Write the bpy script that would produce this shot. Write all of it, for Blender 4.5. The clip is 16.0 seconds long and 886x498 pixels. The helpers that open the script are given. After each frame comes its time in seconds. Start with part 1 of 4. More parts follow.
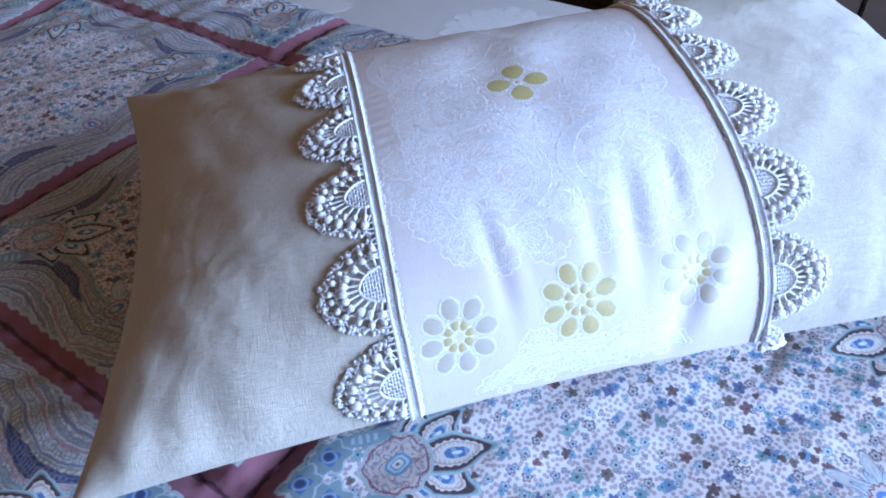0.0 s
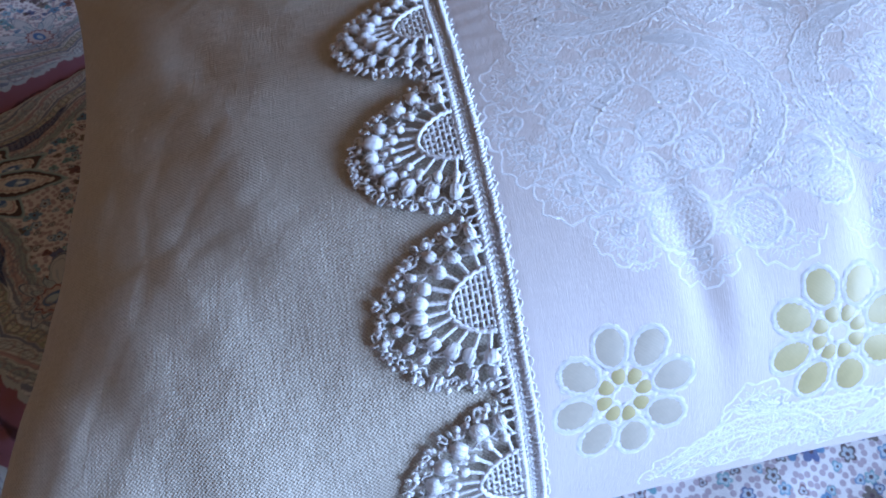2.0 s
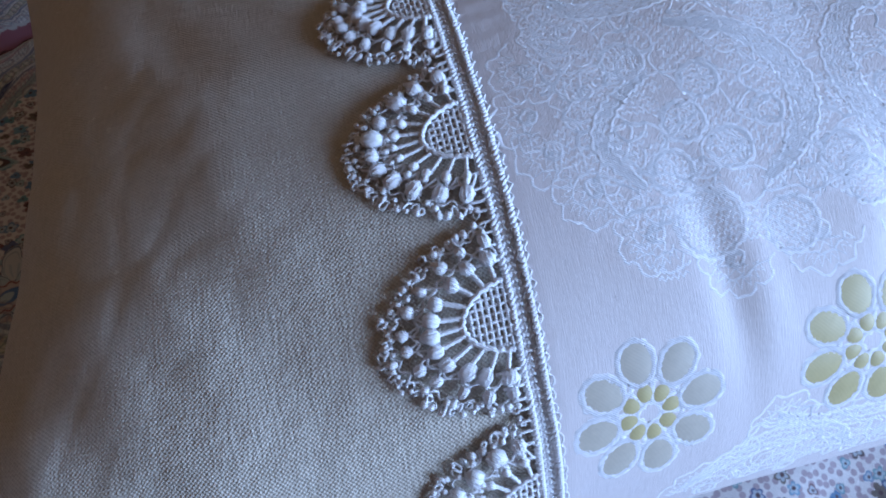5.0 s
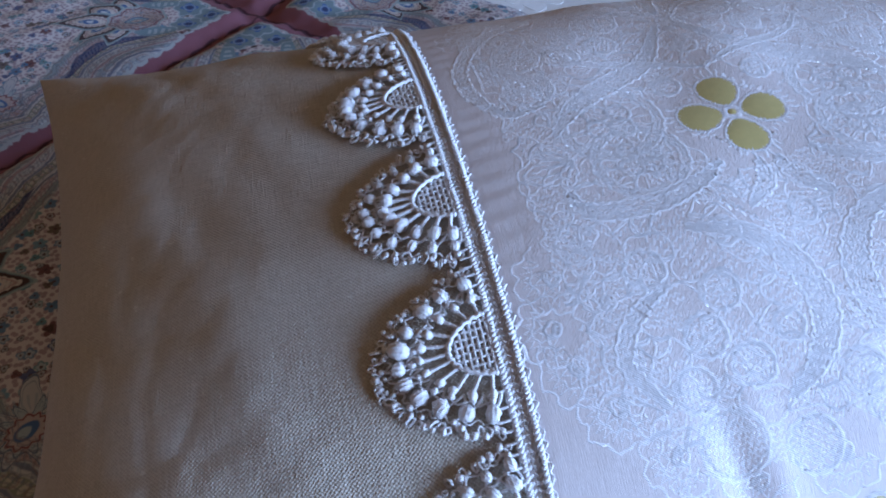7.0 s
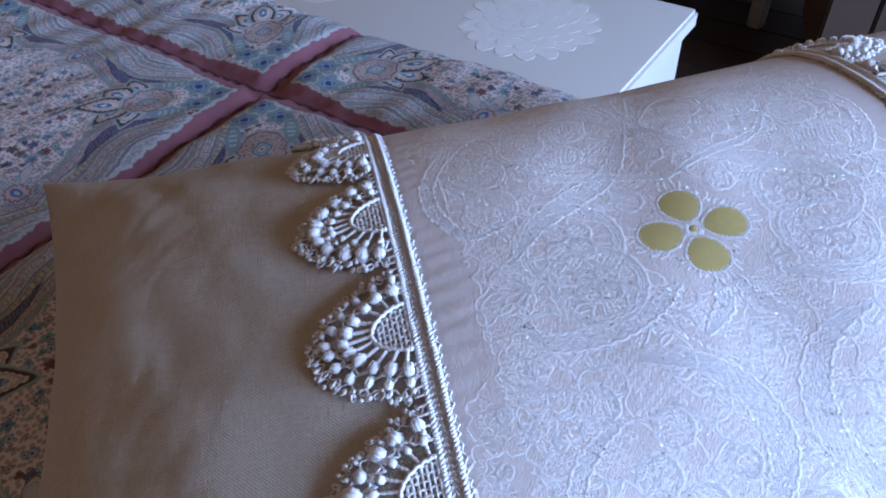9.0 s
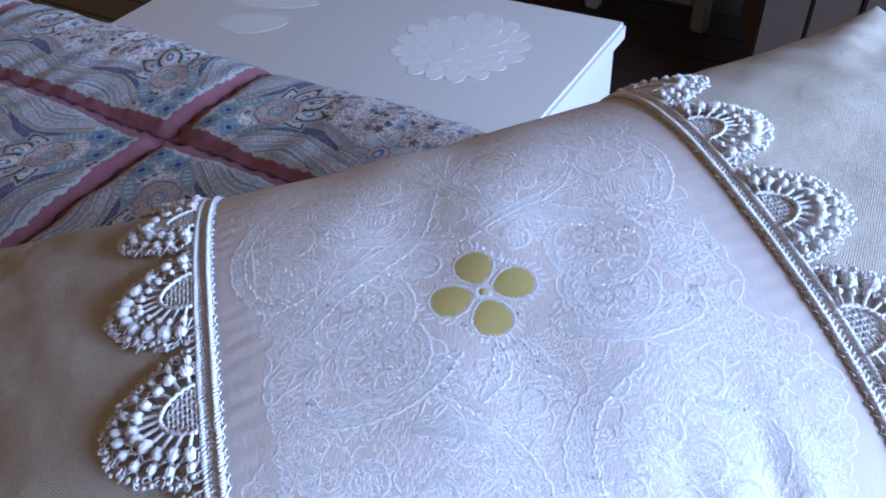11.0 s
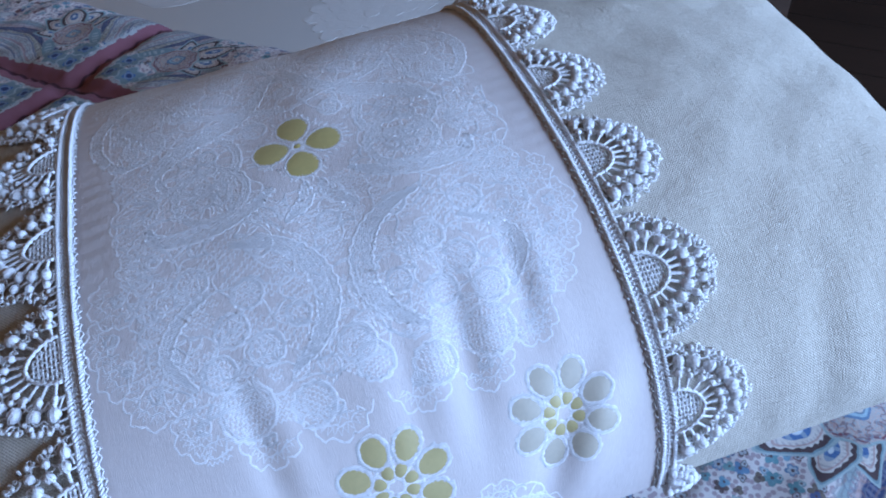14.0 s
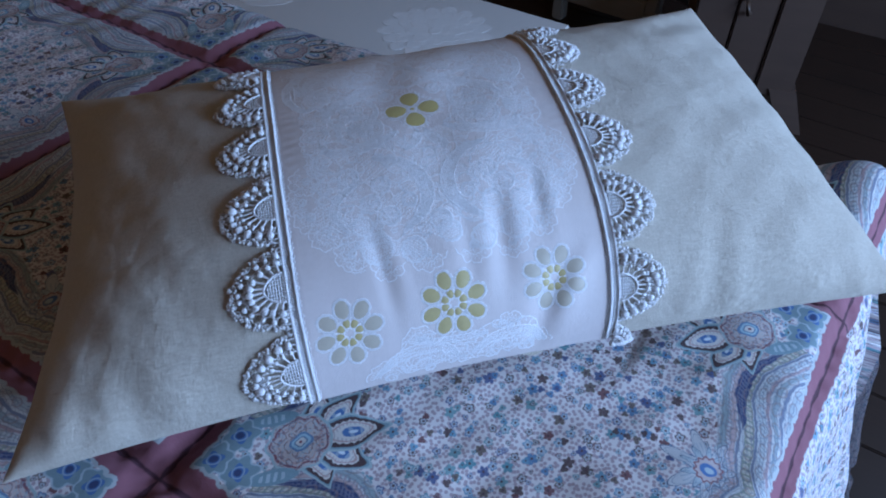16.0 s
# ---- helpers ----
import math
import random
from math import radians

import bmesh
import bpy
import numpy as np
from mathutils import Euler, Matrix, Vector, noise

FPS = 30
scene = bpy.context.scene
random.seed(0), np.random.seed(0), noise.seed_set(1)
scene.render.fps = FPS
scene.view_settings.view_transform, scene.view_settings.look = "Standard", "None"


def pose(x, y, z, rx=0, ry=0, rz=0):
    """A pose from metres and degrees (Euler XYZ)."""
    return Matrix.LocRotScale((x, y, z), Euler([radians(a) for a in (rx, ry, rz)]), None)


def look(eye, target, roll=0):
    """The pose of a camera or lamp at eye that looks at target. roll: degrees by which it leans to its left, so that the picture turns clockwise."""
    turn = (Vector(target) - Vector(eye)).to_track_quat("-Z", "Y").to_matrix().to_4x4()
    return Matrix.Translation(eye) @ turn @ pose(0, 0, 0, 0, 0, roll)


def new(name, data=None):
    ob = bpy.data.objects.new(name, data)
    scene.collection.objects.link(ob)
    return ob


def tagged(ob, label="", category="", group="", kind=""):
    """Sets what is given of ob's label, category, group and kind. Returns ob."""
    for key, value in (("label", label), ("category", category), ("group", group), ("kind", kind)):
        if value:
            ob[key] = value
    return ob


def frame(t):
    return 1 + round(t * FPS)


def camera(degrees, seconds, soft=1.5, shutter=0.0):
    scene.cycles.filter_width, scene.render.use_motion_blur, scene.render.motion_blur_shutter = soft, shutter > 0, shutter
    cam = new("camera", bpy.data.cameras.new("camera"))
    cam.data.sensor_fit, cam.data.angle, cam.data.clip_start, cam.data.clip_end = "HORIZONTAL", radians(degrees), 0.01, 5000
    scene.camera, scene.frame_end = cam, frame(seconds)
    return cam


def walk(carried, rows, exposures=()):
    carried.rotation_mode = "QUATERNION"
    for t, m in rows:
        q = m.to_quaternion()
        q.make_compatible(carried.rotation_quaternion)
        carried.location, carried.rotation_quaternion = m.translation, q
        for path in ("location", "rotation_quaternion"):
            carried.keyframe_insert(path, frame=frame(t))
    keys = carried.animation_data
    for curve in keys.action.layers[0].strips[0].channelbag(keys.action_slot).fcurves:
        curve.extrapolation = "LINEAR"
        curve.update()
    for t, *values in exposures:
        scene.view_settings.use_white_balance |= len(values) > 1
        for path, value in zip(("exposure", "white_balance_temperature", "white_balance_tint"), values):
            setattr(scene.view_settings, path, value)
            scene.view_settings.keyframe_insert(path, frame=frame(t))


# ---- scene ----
cam = camera(63.1, 16.0, soft=1.9)
PATH = [
    (0, (0.088, 0.09, 0.355), (-0.073, 1.574, -0.977), -3.6),
    (0.5, (0.059, 0.131, 0.321), (-0.128, 1.598, -1.026), -3.2),
    (1, (0.054, 0.164, 0.291), (-0.177, 1.592, -1.09), -3.8),
    (1.5, (0.043, 0.199, 0.275), (-0.157, 1.583, -1.155), -3.9),
    (2, (0.032, 0.212, 0.259), (-0.12, 1.594, -1.179), -2.6),
    (2.5, (0.029, 0.219, 0.248), (-0.095, 1.567, -1.225), -2.3),
    (3, (0.027, 0.225, 0.245), (-0.083, 1.564, -1.236), -1.6),
    (3.2, (0.027, 0.225, 0.244), (-0.079, 1.558, -1.243), -1.4),
    (5.3, (0.017, 0.237, 0.258), (-0.018, 1.551, -1.25), 0.2),
    (5.5, (0.018, 0.242, 0.262), (-0.024, 1.555, -1.247), 0.0),
    (6, (0.016, 0.252, 0.276), (-0.01, 1.574, -1.224), 0.9),
    (6.5, (0.012, 0.261, 0.284), (-0.017, 1.615, -1.187), 0.9),
    (7, (0.01, 0.267, 0.288), (-0.038, 1.638, -1.167), 0.4),
    (7.5, (0.009, 0.274, 0.296), (-0.055, 1.662, -1.143), -0.2),
    (8, (0.008, 0.279, 0.3), (-0.061, 1.693, -1.113), -0.6),
    (8.2, (0.01, 0.282, 0.303), (-0.075, 1.695, -1.11), -1.2),
    (10.3, (0.078, 0.303, 0.321), (-0.092, 1.738, -1.062), -7.8),
    (10.5, (0.082, 0.306, 0.323), (-0.051, 1.728, -1.077), -7.0),
    (11, (0.097, 0.303, 0.324), (-0.014, 1.74, -1.064), -6.3),
    (11.5, (0.116, 0.298, 0.323), (0.026, 1.738, -1.062), -7.5),
    (12, (0.132, 0.292, 0.322), (0.087, 1.731, -1.066), -7.4),
    (12.5, (0.142, 0.28, 0.317), (0.12, 1.726, -1.065), -6.9),
    (13, (0.143, 0.268, 0.314), (0.146, 1.699, -1.083), -6.4),
    (13.5, (0.146, 0.25, 0.313), (0.165, 1.668, -1.097), -5.6),
    (14, (0.148, 0.227, 0.319), (0.161, 1.644, -1.092), -5.1),
    (14.5, (0.139, 0.193, 0.332), (0.182, 1.603, -1.087), -3.7),
    (15, (0.126, 0.162, 0.345), (0.17, 1.573, -1.071), -3.6),
    (15.5, (0.12, 0.113, 0.366), (0.191, 1.53, -1.043), -2.4),
    (16, (0.126, 0.058, 0.406), (0.095, 1.513, -0.965), 0.7),
]
walk(cam, [(t, look(eye, target, roll)) for t, eye, target, roll in PATH], exposures=[
    (0.0, 0.80, 6480, 13), (1.0, 0.68, 6400, 13), (1.5, 0.59, 6400, 12), (3.0, 0.43, 6420, 12), (5.5, 0.14, 6450, 12), (7.0, 0.45, 6480, 13),
    (8.0, 0.59, 6550, 16), (10.5, 0.77, 6600, 16), (12.5, 0.40, 6500, 12), (14.5, -0.02, 6300, 10), (16.0, -0.27, 6250, 9)])

# ---- bed frame: a runs along the foot edge of the bed, b towards the chest ----
BED = pose(-0.157, 0.792, 0, 0, 0, -31.8)
FLOOR, CEILING = -0.55, 1.95
WEST, EAST, SOUTH, NORTH = -2.0, 2.2, -2.6, 1.82

# ---- light ----
world = bpy.data.worlds.new("sky")
scene.world = world
world.use_nodes = True
sky = world.node_tree.nodes.new("ShaderNodeTexSky")
sky.sky_type, sky.sun_disc = "NISHITA", False
sky.sun_elevation, sky.sun_rotation = radians(40), radians(200)
world.node_tree.nodes["Background"].inputs["Strength"].default_value = 0.12
world.node_tree.links.new(sky.outputs[0], world.node_tree.nodes["Background"].inputs["Color"])
WINDOW_B, WINDOW_Z = (-0.7, 1.3), (0.09, 1.12)
lamp = bpy.data.lights.new("window_daylight", "AREA")
lamp.shape, lamp.size, lamp.size_y = "RECTANGLE", WINDOW_B[1] - WINDOW_B[0] - 0.1, WINDOW_Z[1] - WINDOW_Z[0] - 0.1
lamp.energy, lamp.color = 108, (0.382, 0.602, 1.0)
daylight = new("window_daylight", lamp)
mid = (EAST + 0.02, sum(WINDOW_B) / 2, sum(WINDOW_Z) / 2)
daylight.matrix_world = BED @ look(mid, (mid[0] - 1, mid[1] - 0.2, mid[2] - 0.3))


# ---- node arithmetic ----
class F:
    """A number in a node tree, with the usual operators."""

    def __init__(self, tree, socket):
        self.tree, self.socket = tree, socket

    def op(self, kind, *others):
        n = self.tree.nodes.new("ShaderNodeMath")
        n.operation = kind
        for slot, v in zip(n.inputs, (self, *others)):
            if isinstance(v, F):
                self.tree.links.new(v.socket, slot)
            else:
                slot.default_value = v
        return F(self.tree, n.outputs[0])

    def __add__(self, o): return self.op("ADD", o)
    def __sub__(self, o): return self.op("SUBTRACT", o)
    def __mul__(self, o): return self.op("MULTIPLY", o)
    def __truediv__(self, o): return self.op("DIVIDE", o)
    def __neg__(self): return self * -1.0
    def __radd__(self, o): return self.op("ADD", o)
    def __rmul__(self, o): return self.op("MULTIPLY", o)
    def __rsub__(self, o): return (self * -1.0) + o
    def abs(self): return self.op("ABSOLUTE")
    def frac(self): return self.op("FRACT")
    def sin(self): return self.op("SINE")
    def cos(self): return self.op("COSINE")
    def sqrt(self): return self.op("SQRT")
    def min(self, o): return self.op("MINIMUM", o)
    def max(self, o): return self.op("MAXIMUM", o)
    def angle(self, o): return self.op("ARCTAN2", o)

    def under(self, edge, soft):
        """1 where the number lies below the edge, with a soft step."""
        n = ((edge - self) if isinstance(edge, F) else (edge - self)) / soft + 0.5
        n.socket.node.use_clamp = True
        return n


def hypot(x, y):
    return (x * x + y * y).sqrt()


class Paint:
    """A material: a principled shader and a running colour on which layers are laid."""

    def __init__(self, name, colour, rough=0.8, metal=0.0, sheen=0.0, spec=0.5):
        self.mat = bpy.data.materials.new(name)
        self.mat.use_nodes = True
        self.tree = self.mat.node_tree
        self.shader = self.tree.nodes["Principled BSDF"]
        s = self.shader.inputs
        s["Base Color"].default_value = (*colour, 1)
        s["Roughness"].default_value, s["Metallic"].default_value = rough, metal
        s["Specular IOR Level"].default_value = spec
        if sheen:
            s["Sheen Weight"].default_value, s["Sheen Roughness"].default_value = sheen, 0.4
        self.colour = colour
        self.rise = None

    def node(self, kind, **values):
        n = self.tree.nodes.new(kind)
        for k, v in values.items():
            n.inputs[k].default_value = v
        return n

    def coords(self, which="Object"):
        return self.tree.nodes.new("ShaderNodeTexCoord").outputs[which]

    def split(self, vector):
        n = self.tree.nodes.new("ShaderNodeSeparateXYZ")
        self.tree.links.new(vector, n.inputs[0])
        return [F(self.tree, o) for o in n.outputs]

    def join(self, x, y, z=None):
        n = self.tree.nodes.new("ShaderNodeCombineXYZ")
        for slot, v in zip(n.inputs, (x, y, z)):
            if v is not None:
                self.tree.links.new(v.socket, slot)
        return n.outputs[0]

    def noise(self, vector, scale, detail=3.0, rough=0.55):
        n = self.node("ShaderNodeTexNoise", Scale=scale, Detail=detail, Roughness=rough)
        self.tree.links.new(vector, n.inputs["Vector"])
        return F(self.tree, n.outputs["Fac"])

    def put(self, slot, v):
        if isinstance(v, tuple):
            slot.default_value = (*v, 1)
        else:
            self.tree.links.new(v, slot)

    def lay(self, mask, colour):
        """Lay a colour over the running one where the mask is 1."""
        n = self.tree.nodes.new("ShaderNodeMix")
        n.data_type = "RGBA"
        self.tree.links.new(mask.socket, n.inputs["Factor"])
        self.put(n.inputs[6], self.colour)
        self.put(n.inputs[7], colour)
        self.colour = n.outputs[2]
        self.tree.links.new(self.colour, self.shader.inputs["Base Color"])
        return self

    def bump(self, height, distance, strength=1.0):
        n = self.node("ShaderNodeBump", Strength=strength, Distance=distance)
        self.tree.links.new(height.socket, n.inputs["Height"])
        if self.rise:
            self.tree.links.new(self.rise, n.inputs["Normal"])
        self.rise = n.outputs[0]
        self.tree.links.new(self.rise, self.shader.inputs["Normal"])
        return self

    def gloss(self, v):
        self.tree.links.new(v.socket, self.shader.inputs["Roughness"])
        return self


# ---- materials ----
def linen_material():
    p = Paint("oatmeal_linen", (0.53, 0.46, 0.40), 0.9, sheen=0.08, spec=0.2)
    u, v, _ = p.split(p.coords("UV"))
    at = p.join(u, v)
    slub = p.noise(p.join(u * 60.0, v * 900.0), 1.0, 2) * 0.5 + p.noise(p.join(u * 900.0, v * 60.0), 1.0, 2) * 0.5
    p.lay(p.noise(at, 9.0, 3) * 0.5, (0.58, 0.54, 0.47))
    p.lay(p.noise(at, 650.0, 2).under(0.45, 0.12) * 0.16, (0.34, 0.29, 0.22))
    p.lay((1.0 - p.noise(at, 800.0, 2)).under(0.38, 0.1) * 0.18, (0.70, 0.67, 0.60))
    threads = p.noise(p.join(u * 1150.0, v * 160.0), 1.0, 2) + p.noise(p.join(u * 160.0, v * 1150.0), 1.0, 2) - 1.0
    weave = threads * 0.95 + (u * 5200.0 + slub * 5.0).sin() * (v * 5200.0 - slub * 5.0).sin() * 0.33
    p.lay(weave.under(-0.12, 0.6) * 0.42, (0.30, 0.26, 0.20))
    p.lay((weave * -1.0).under(-0.30, 0.6) * 0.18, (0.68, 0.65, 0.58))
    p.lay((1.0 - p.noise(at, 330.0, 2)).under(0.29, 0.03) * 0.5, (0.72, 0.69, 0.63))
    p.bump(p.noise(p.join(u + v * 0.5, v * 1.4), 22.0, 3), 0.007, 0.26)
    p.bump(p.noise(at, 60.0, 4), 0.0022, 0.6)
    p.bump(slub, 0.0003, 0.3)
    p.bump(weave, 0.0004, 0.9)
    return p.mat


def panel_material():
    p = Paint("white_cotton_satin", (0.66, 0.585, 0.58), 0.55, sheen=0.1, spec=0.4)
    u, v, _ = p.split(p.coords("UV"))
    at = p.join(u, v)
    p.lay(p.noise(p.join(u * 500.0, v * 40.0), 1.0, 3) * 0.35, (0.54, 0.46, 0.45))
    p.lay(p.noise(at, 30.0, 3).under(0.45, 0.3) * 0.2, (0.56, 0.48, 0.45))
    # closely stitched ground of the worked area, with its uneven border
    wob = (p.noise(at, 70.0, 2) - 0.5) * 0.03 + (p.noise(at, 260.0, 2) - 0.5) * 0.02
    low = (-0.092 - v).max(0.0) * 0.5 + (v - 0.05).max(0.0) * 0.25
    worked = ((u + 0.006).abs() + wob + low).under(0.078, 0.012) * (-v + wob).under(0.120, 0.012)
    hatch = p.noise(p.join((u + v) * 420.0, (u - v) * 1500.0), 1.0, 3)
    p.lay(worked * hatch.under(0.52, 0.15) * 0.25, (0.84, 0.81, 0.84))
    p.bump(p.noise(at, 55.0, 4), 0.001, 0.35)
    p.bump(p.noise(p.join(u * 3000.0, v * 200.0), 1.0, 2), 0.0002, 0.4)
    p.bump(worked * hatch, 0.0006, 0.28)
    return p.mat


def thread_material(name, colour, rough, spec=0.5, metal=0.0, twist=0.0002):
    p = Paint(name, colour, rough, metal=metal, spec=spec)
    at = p.coords("Object")
    p.lay(p.noise(at, 700.0, 3).under(0.5, 0.4) * 0.3, tuple(c * 0.78 for c in colour))
    x, y, z = p.split(at)
    p.bump(((x + y + z) * 7000.0).sin(), twist, 0.5)
    p.bump(p.noise(at, 1500.0, 2), twist * 1.5, 0.6)
    return p.mat


def satin_material(name, colour):
    p = Paint(name, colour, 0.45, sheen=0.2, spec=0.45)
    u, v, _ = p.split(p.coords("Object"))
    streak = ((u * 0.6 + v) * 9000.0 + p.noise(p.coords("Object"), 300.0, 2) * 8.0).sin()
    p.lay(streak.under(0.0, 1.2) * 0.05, tuple(c * 0.72 for c in colour))
    p.lay(p.noise(p.coords("Object"), 420.0, 3).under(0.5, 0.2) * 0.35, tuple(c * 0.8 for c in colour))
    p.lay(p.noise(p.coords("Object"), 160.0, 3) * 0.4, tuple(min(1, c * 1.15) for c in colour))
    p.bump(streak, 0.00003, 0.1)
    return p.mat


PITCH_A, PITCH_B = 0.3575, 0.38


def quilt_material():
    """Printed patchwork: mauve sashing, corner medallions, paisley sides and a field of little flowers."""
    p = Paint("printed_quilt_cotton", (0.64, 0.59, 0.59), 0.8, sheen=0.04, spec=0.25)
    u, v, _ = p.split(p.coords("UV"))
    metric = p.join(u * PITCH_A, v * PITCH_B)
    wob = (p.noise(metric, 45.0, 2) - 0.5) * 0.006
    wob2 = (p.noise(metric, 160.0, 2) - 0.5) * 0.003
    cream, teal, blue, navy = (0.60, 0.55, 0.52), (0.20, 0.29, 0.33), (0.08, 0.16, 0.34), (0.045, 0.06, 0.14)
    brown, maroon, rose, pale = (0.08, 0.05, 0.055), (0.22, 0.08, 0.10), (0.42, 0.27, 0.26), (0.38, 0.45, 0.50)
    # field: speckle, then two sizes of flowers with petals
    sp = p.node("ShaderNodeTexVoronoi", Scale=290.0, Randomness=0.8)
    sp.voronoi_dimensions = "2D"
    p.tree.links.new(metric, sp.inputs["Vector"])
    p.lay(F(p.tree, sp.outputs["Distance"]).under(0.37, 0.12) * 0.8, (0.33, 0.235, 0.27))

    def flowers(scale, size, petals, shift, keep):
        x, y, _ = p.split(metric)
        here = p.join(x + shift + wob2 * 0.5, y + shift * 0.7 - wob2 * 0.4)
        vo = p.node("ShaderNodeTexVoronoi", Scale=scale, Randomness=0.75)
        vo.voronoi_dimensions = "2D"
        p.tree.links.new(here, vo.inputs["Vector"])
        cx, cy, _ = p.split(vo.outputs["Position"])
        hx, hy, _ = p.split(here)
        r1, r2, r3 = p.split(vo.outputs["Color"])
        dx, dy = hx - cx, hy - cy
        r = hypot(dx, dy)
        lobes = ((dy.angle(dx) + r1 * 6.3) * petals).cos().abs() * 0.42 + 0.60 + (dy.angle(dx) + r2 * 9.0).cos() * 0.10
        rim = lobes * (r2 * 0.5 + 0.75) * size
        ramp = p.tree.nodes.new("ShaderNodeValToRGB")
        ramp.color_ramp.interpolation = "CONSTANT"
        shades = [(0.09, 0.20, 0.34), (0.10, 0.25, 0.30), (0.15, 0.06, 0.065), (0.08, 0.05, 0.05), (0.14, 0.29, 0.40), (0.13, 0.10, 0.085), (0.07, 0.10, 0.22), (0.15, 0.29, 0.32)]
        while len(ramp.color_ramp.elements) < len(shades):
            ramp.color_ramp.elements.new(0.5)
        for i, c in enumerate(shades):
            ramp.color_ramp.elements[i].position = i / len(shades)
            ramp.color_ramp.elements[i].color = (*c, 1)
        p.tree.links.new(r3.socket, ramp.inputs[0])
        kept = r1.under(keep, 0.02)
        p.lay((r - rim).under(0.0, 0.0006) * kept * 0.92, ramp.outputs[0])
        p.lay((r - rim * 0.70).under(0.0, 0.0007) * kept * r2.under(0.55, 0.02) * 0.8, (0.46, 0.50, 0.55))
        p.lay(r.under(size * 0.24, 0.0006) * kept, (0.10, 0.06, 0.07))

    flowers(88.0, 0.0037, 2.5, 0.0, 0.86)
    flowers(120.0, 0.0024, 1.5, 0.37, 0.55)

    # folded coordinates of one square, from the nearest corner
    f, g = u.frac(), v.frac()
    pp, qq = f.min(1.0 - f) * PITCH_A + wob, g.min(1.0 - g) * PITCH_B + wob
    m, M = pp.min(qq), pp.max(qq)
    inner = u.under(1.985, 0.004)
    d, e = (pp + qq) * 0.7071 + (1.0 - inner), (pp - qq).abs() * 0.7071

    # paisley sides: striped swirls that meet at mid-side
    mid = 0.5 * PITCH_A + qq.op("GREATER_THAN", pp) * (0.5 * (PITCH_B - PITCH_A)) - M
    bow = m - ((M - 0.06) * 26.0).sin() * 0.020 - (M * 75.0).sin() * 0.003 + wob2
    zone = bow.under(0.047, 0.0015) * M.op("GREATER_THAN", 0.062) * inner
    p.lay(zone, (0.52, 0.52, 0.53))
    ribbons = ((0.043, 0.0026, (0.22, 0.29, 0.31)), (0.037, 0.0016, (0.44, 0.30, 0.30)), (0.0335, 0.0010, (0.10, 0.13, 0.22)), (0.0265, 0.0034, (0.20, 0.23, 0.17)),
               (0.0215, 0.0010, (0.10, 0.13, 0.22)), (0.0165, 0.0024, (0.33, 0.37, 0.40)), (0.0115, 0.0012, (0.36, 0.22, 0.24)), (0.0065, 0.0022, (0.24, 0.30, 0.33)), (0.001, 0.0012, (0.10, 0.13, 0.22)), (-0.006, 0.003, (0.33, 0.37, 0.40)))
    for at, half, shade in ribbons:
        p.lay(zone * (bow - at).abs().under(half, 0.0008) * 0.8, shade)
    dots = hypot(((bow - 0.0265) / 0.0032), ((M * 240.0).frac() - 0.5) * 2.2)
    p.lay(zone * dots.under(0.8, 0.2), (0.50, 0.47, 0.40))
    stitch = (M * 2100.0 + bow * 900.0).sin()
    p.lay(zone * stitch.under(-0.1, 0.5) * (bow - 0.0165).abs().under(0.0030, 0.0008) * 0.7, (0.55, 0.57, 0.60))
    p.lay(zone * stitch.under(-0.1, 0.5) * (bow - 0.0400).abs().under(0.0016, 0.0008) * 0.6, (0.30, 0.20, 0.25))
    blade = (bow - 0.031).abs() + (M - 0.112).abs() * (M - 0.112).abs() * 3.4
    p.lay(zone * blade.under(0.0052, 0.0008), navy)
    p.lay(zone * blade.under(0.0030, 0.0008) * stitch.under(0.0, 0.5) * 0.5, (0.22, 0.22, 0.32))
    # mid-side sprig
    sx, sy = mid, m - 0.052
    sprig, turn = hypot(sx, sy), sx.angle(sy)
    for count, base, long, shade in ((3.5, 0.012, 0.022, (0.50, 0.50, 0.52)), (5.0, 0.010, 0.010, (0.40, 0.46, 0.50))):
        frond = (turn * count).cos().abs()
        edge = sprig - base - frond * frond * frond * long * (turn.cos() * 0.35 + 0.65)
        p.lay(edge.under(0.0, 0.0008) * inner, shade)
        p.lay((edge + 0.0008).abs().under(0.0006, 0.0006) * inner, (0.12, 0.15, 0.22))
        p.lay((edge + 0.0042).abs().under(0.0004, 0.0006) * inner * 0.7, (0.20, 0.24, 0.32))
    p.lay((turn * 45.0).sin().under(-0.4, 0.5) * (sprig - 0.016).abs().under(0.004, 0.001) * inner * 0.5, (0.25, 0.32, 0.40))
    p.lay((sprig - (turn * 12.0).cos() * 0.0008).under(0.0096, 0.0008) * inner, (0.48, 0.40, 0.40))
    p.lay((sprig - 0.0086 - (turn * 12.0).cos() * 0.0008).abs().under(0.0006, 0.0007) * inner, maroon)
    p.lay(hypot(sx * 1.3, sy).under(0.0058, 0.0008) * inner, blue)
    p.lay(hypot(sx * 1.3, sy + 0.001).under(0.0032, 0.0008) * inner, pale)

    p.lay(zone * (bow * 2400.0 + M * 160.0).sin().under(-0.55, 0.3) * 0.45, (0.19, 0.18, 0.22))
    curls = hypot((bow * 95.0).frac() - 0.5, (M * 70.0 + (bow * 95.0).op("FLOOR") * 0.5).frac() - 0.5)
    p.lay(zone * (curls - 0.30).abs().under(0.05, 0.06) * 0.5, (0.26, 0.17, 0.17))
    doodle = (p.noise(metric, 75.0, 2) * 55.0).sin()
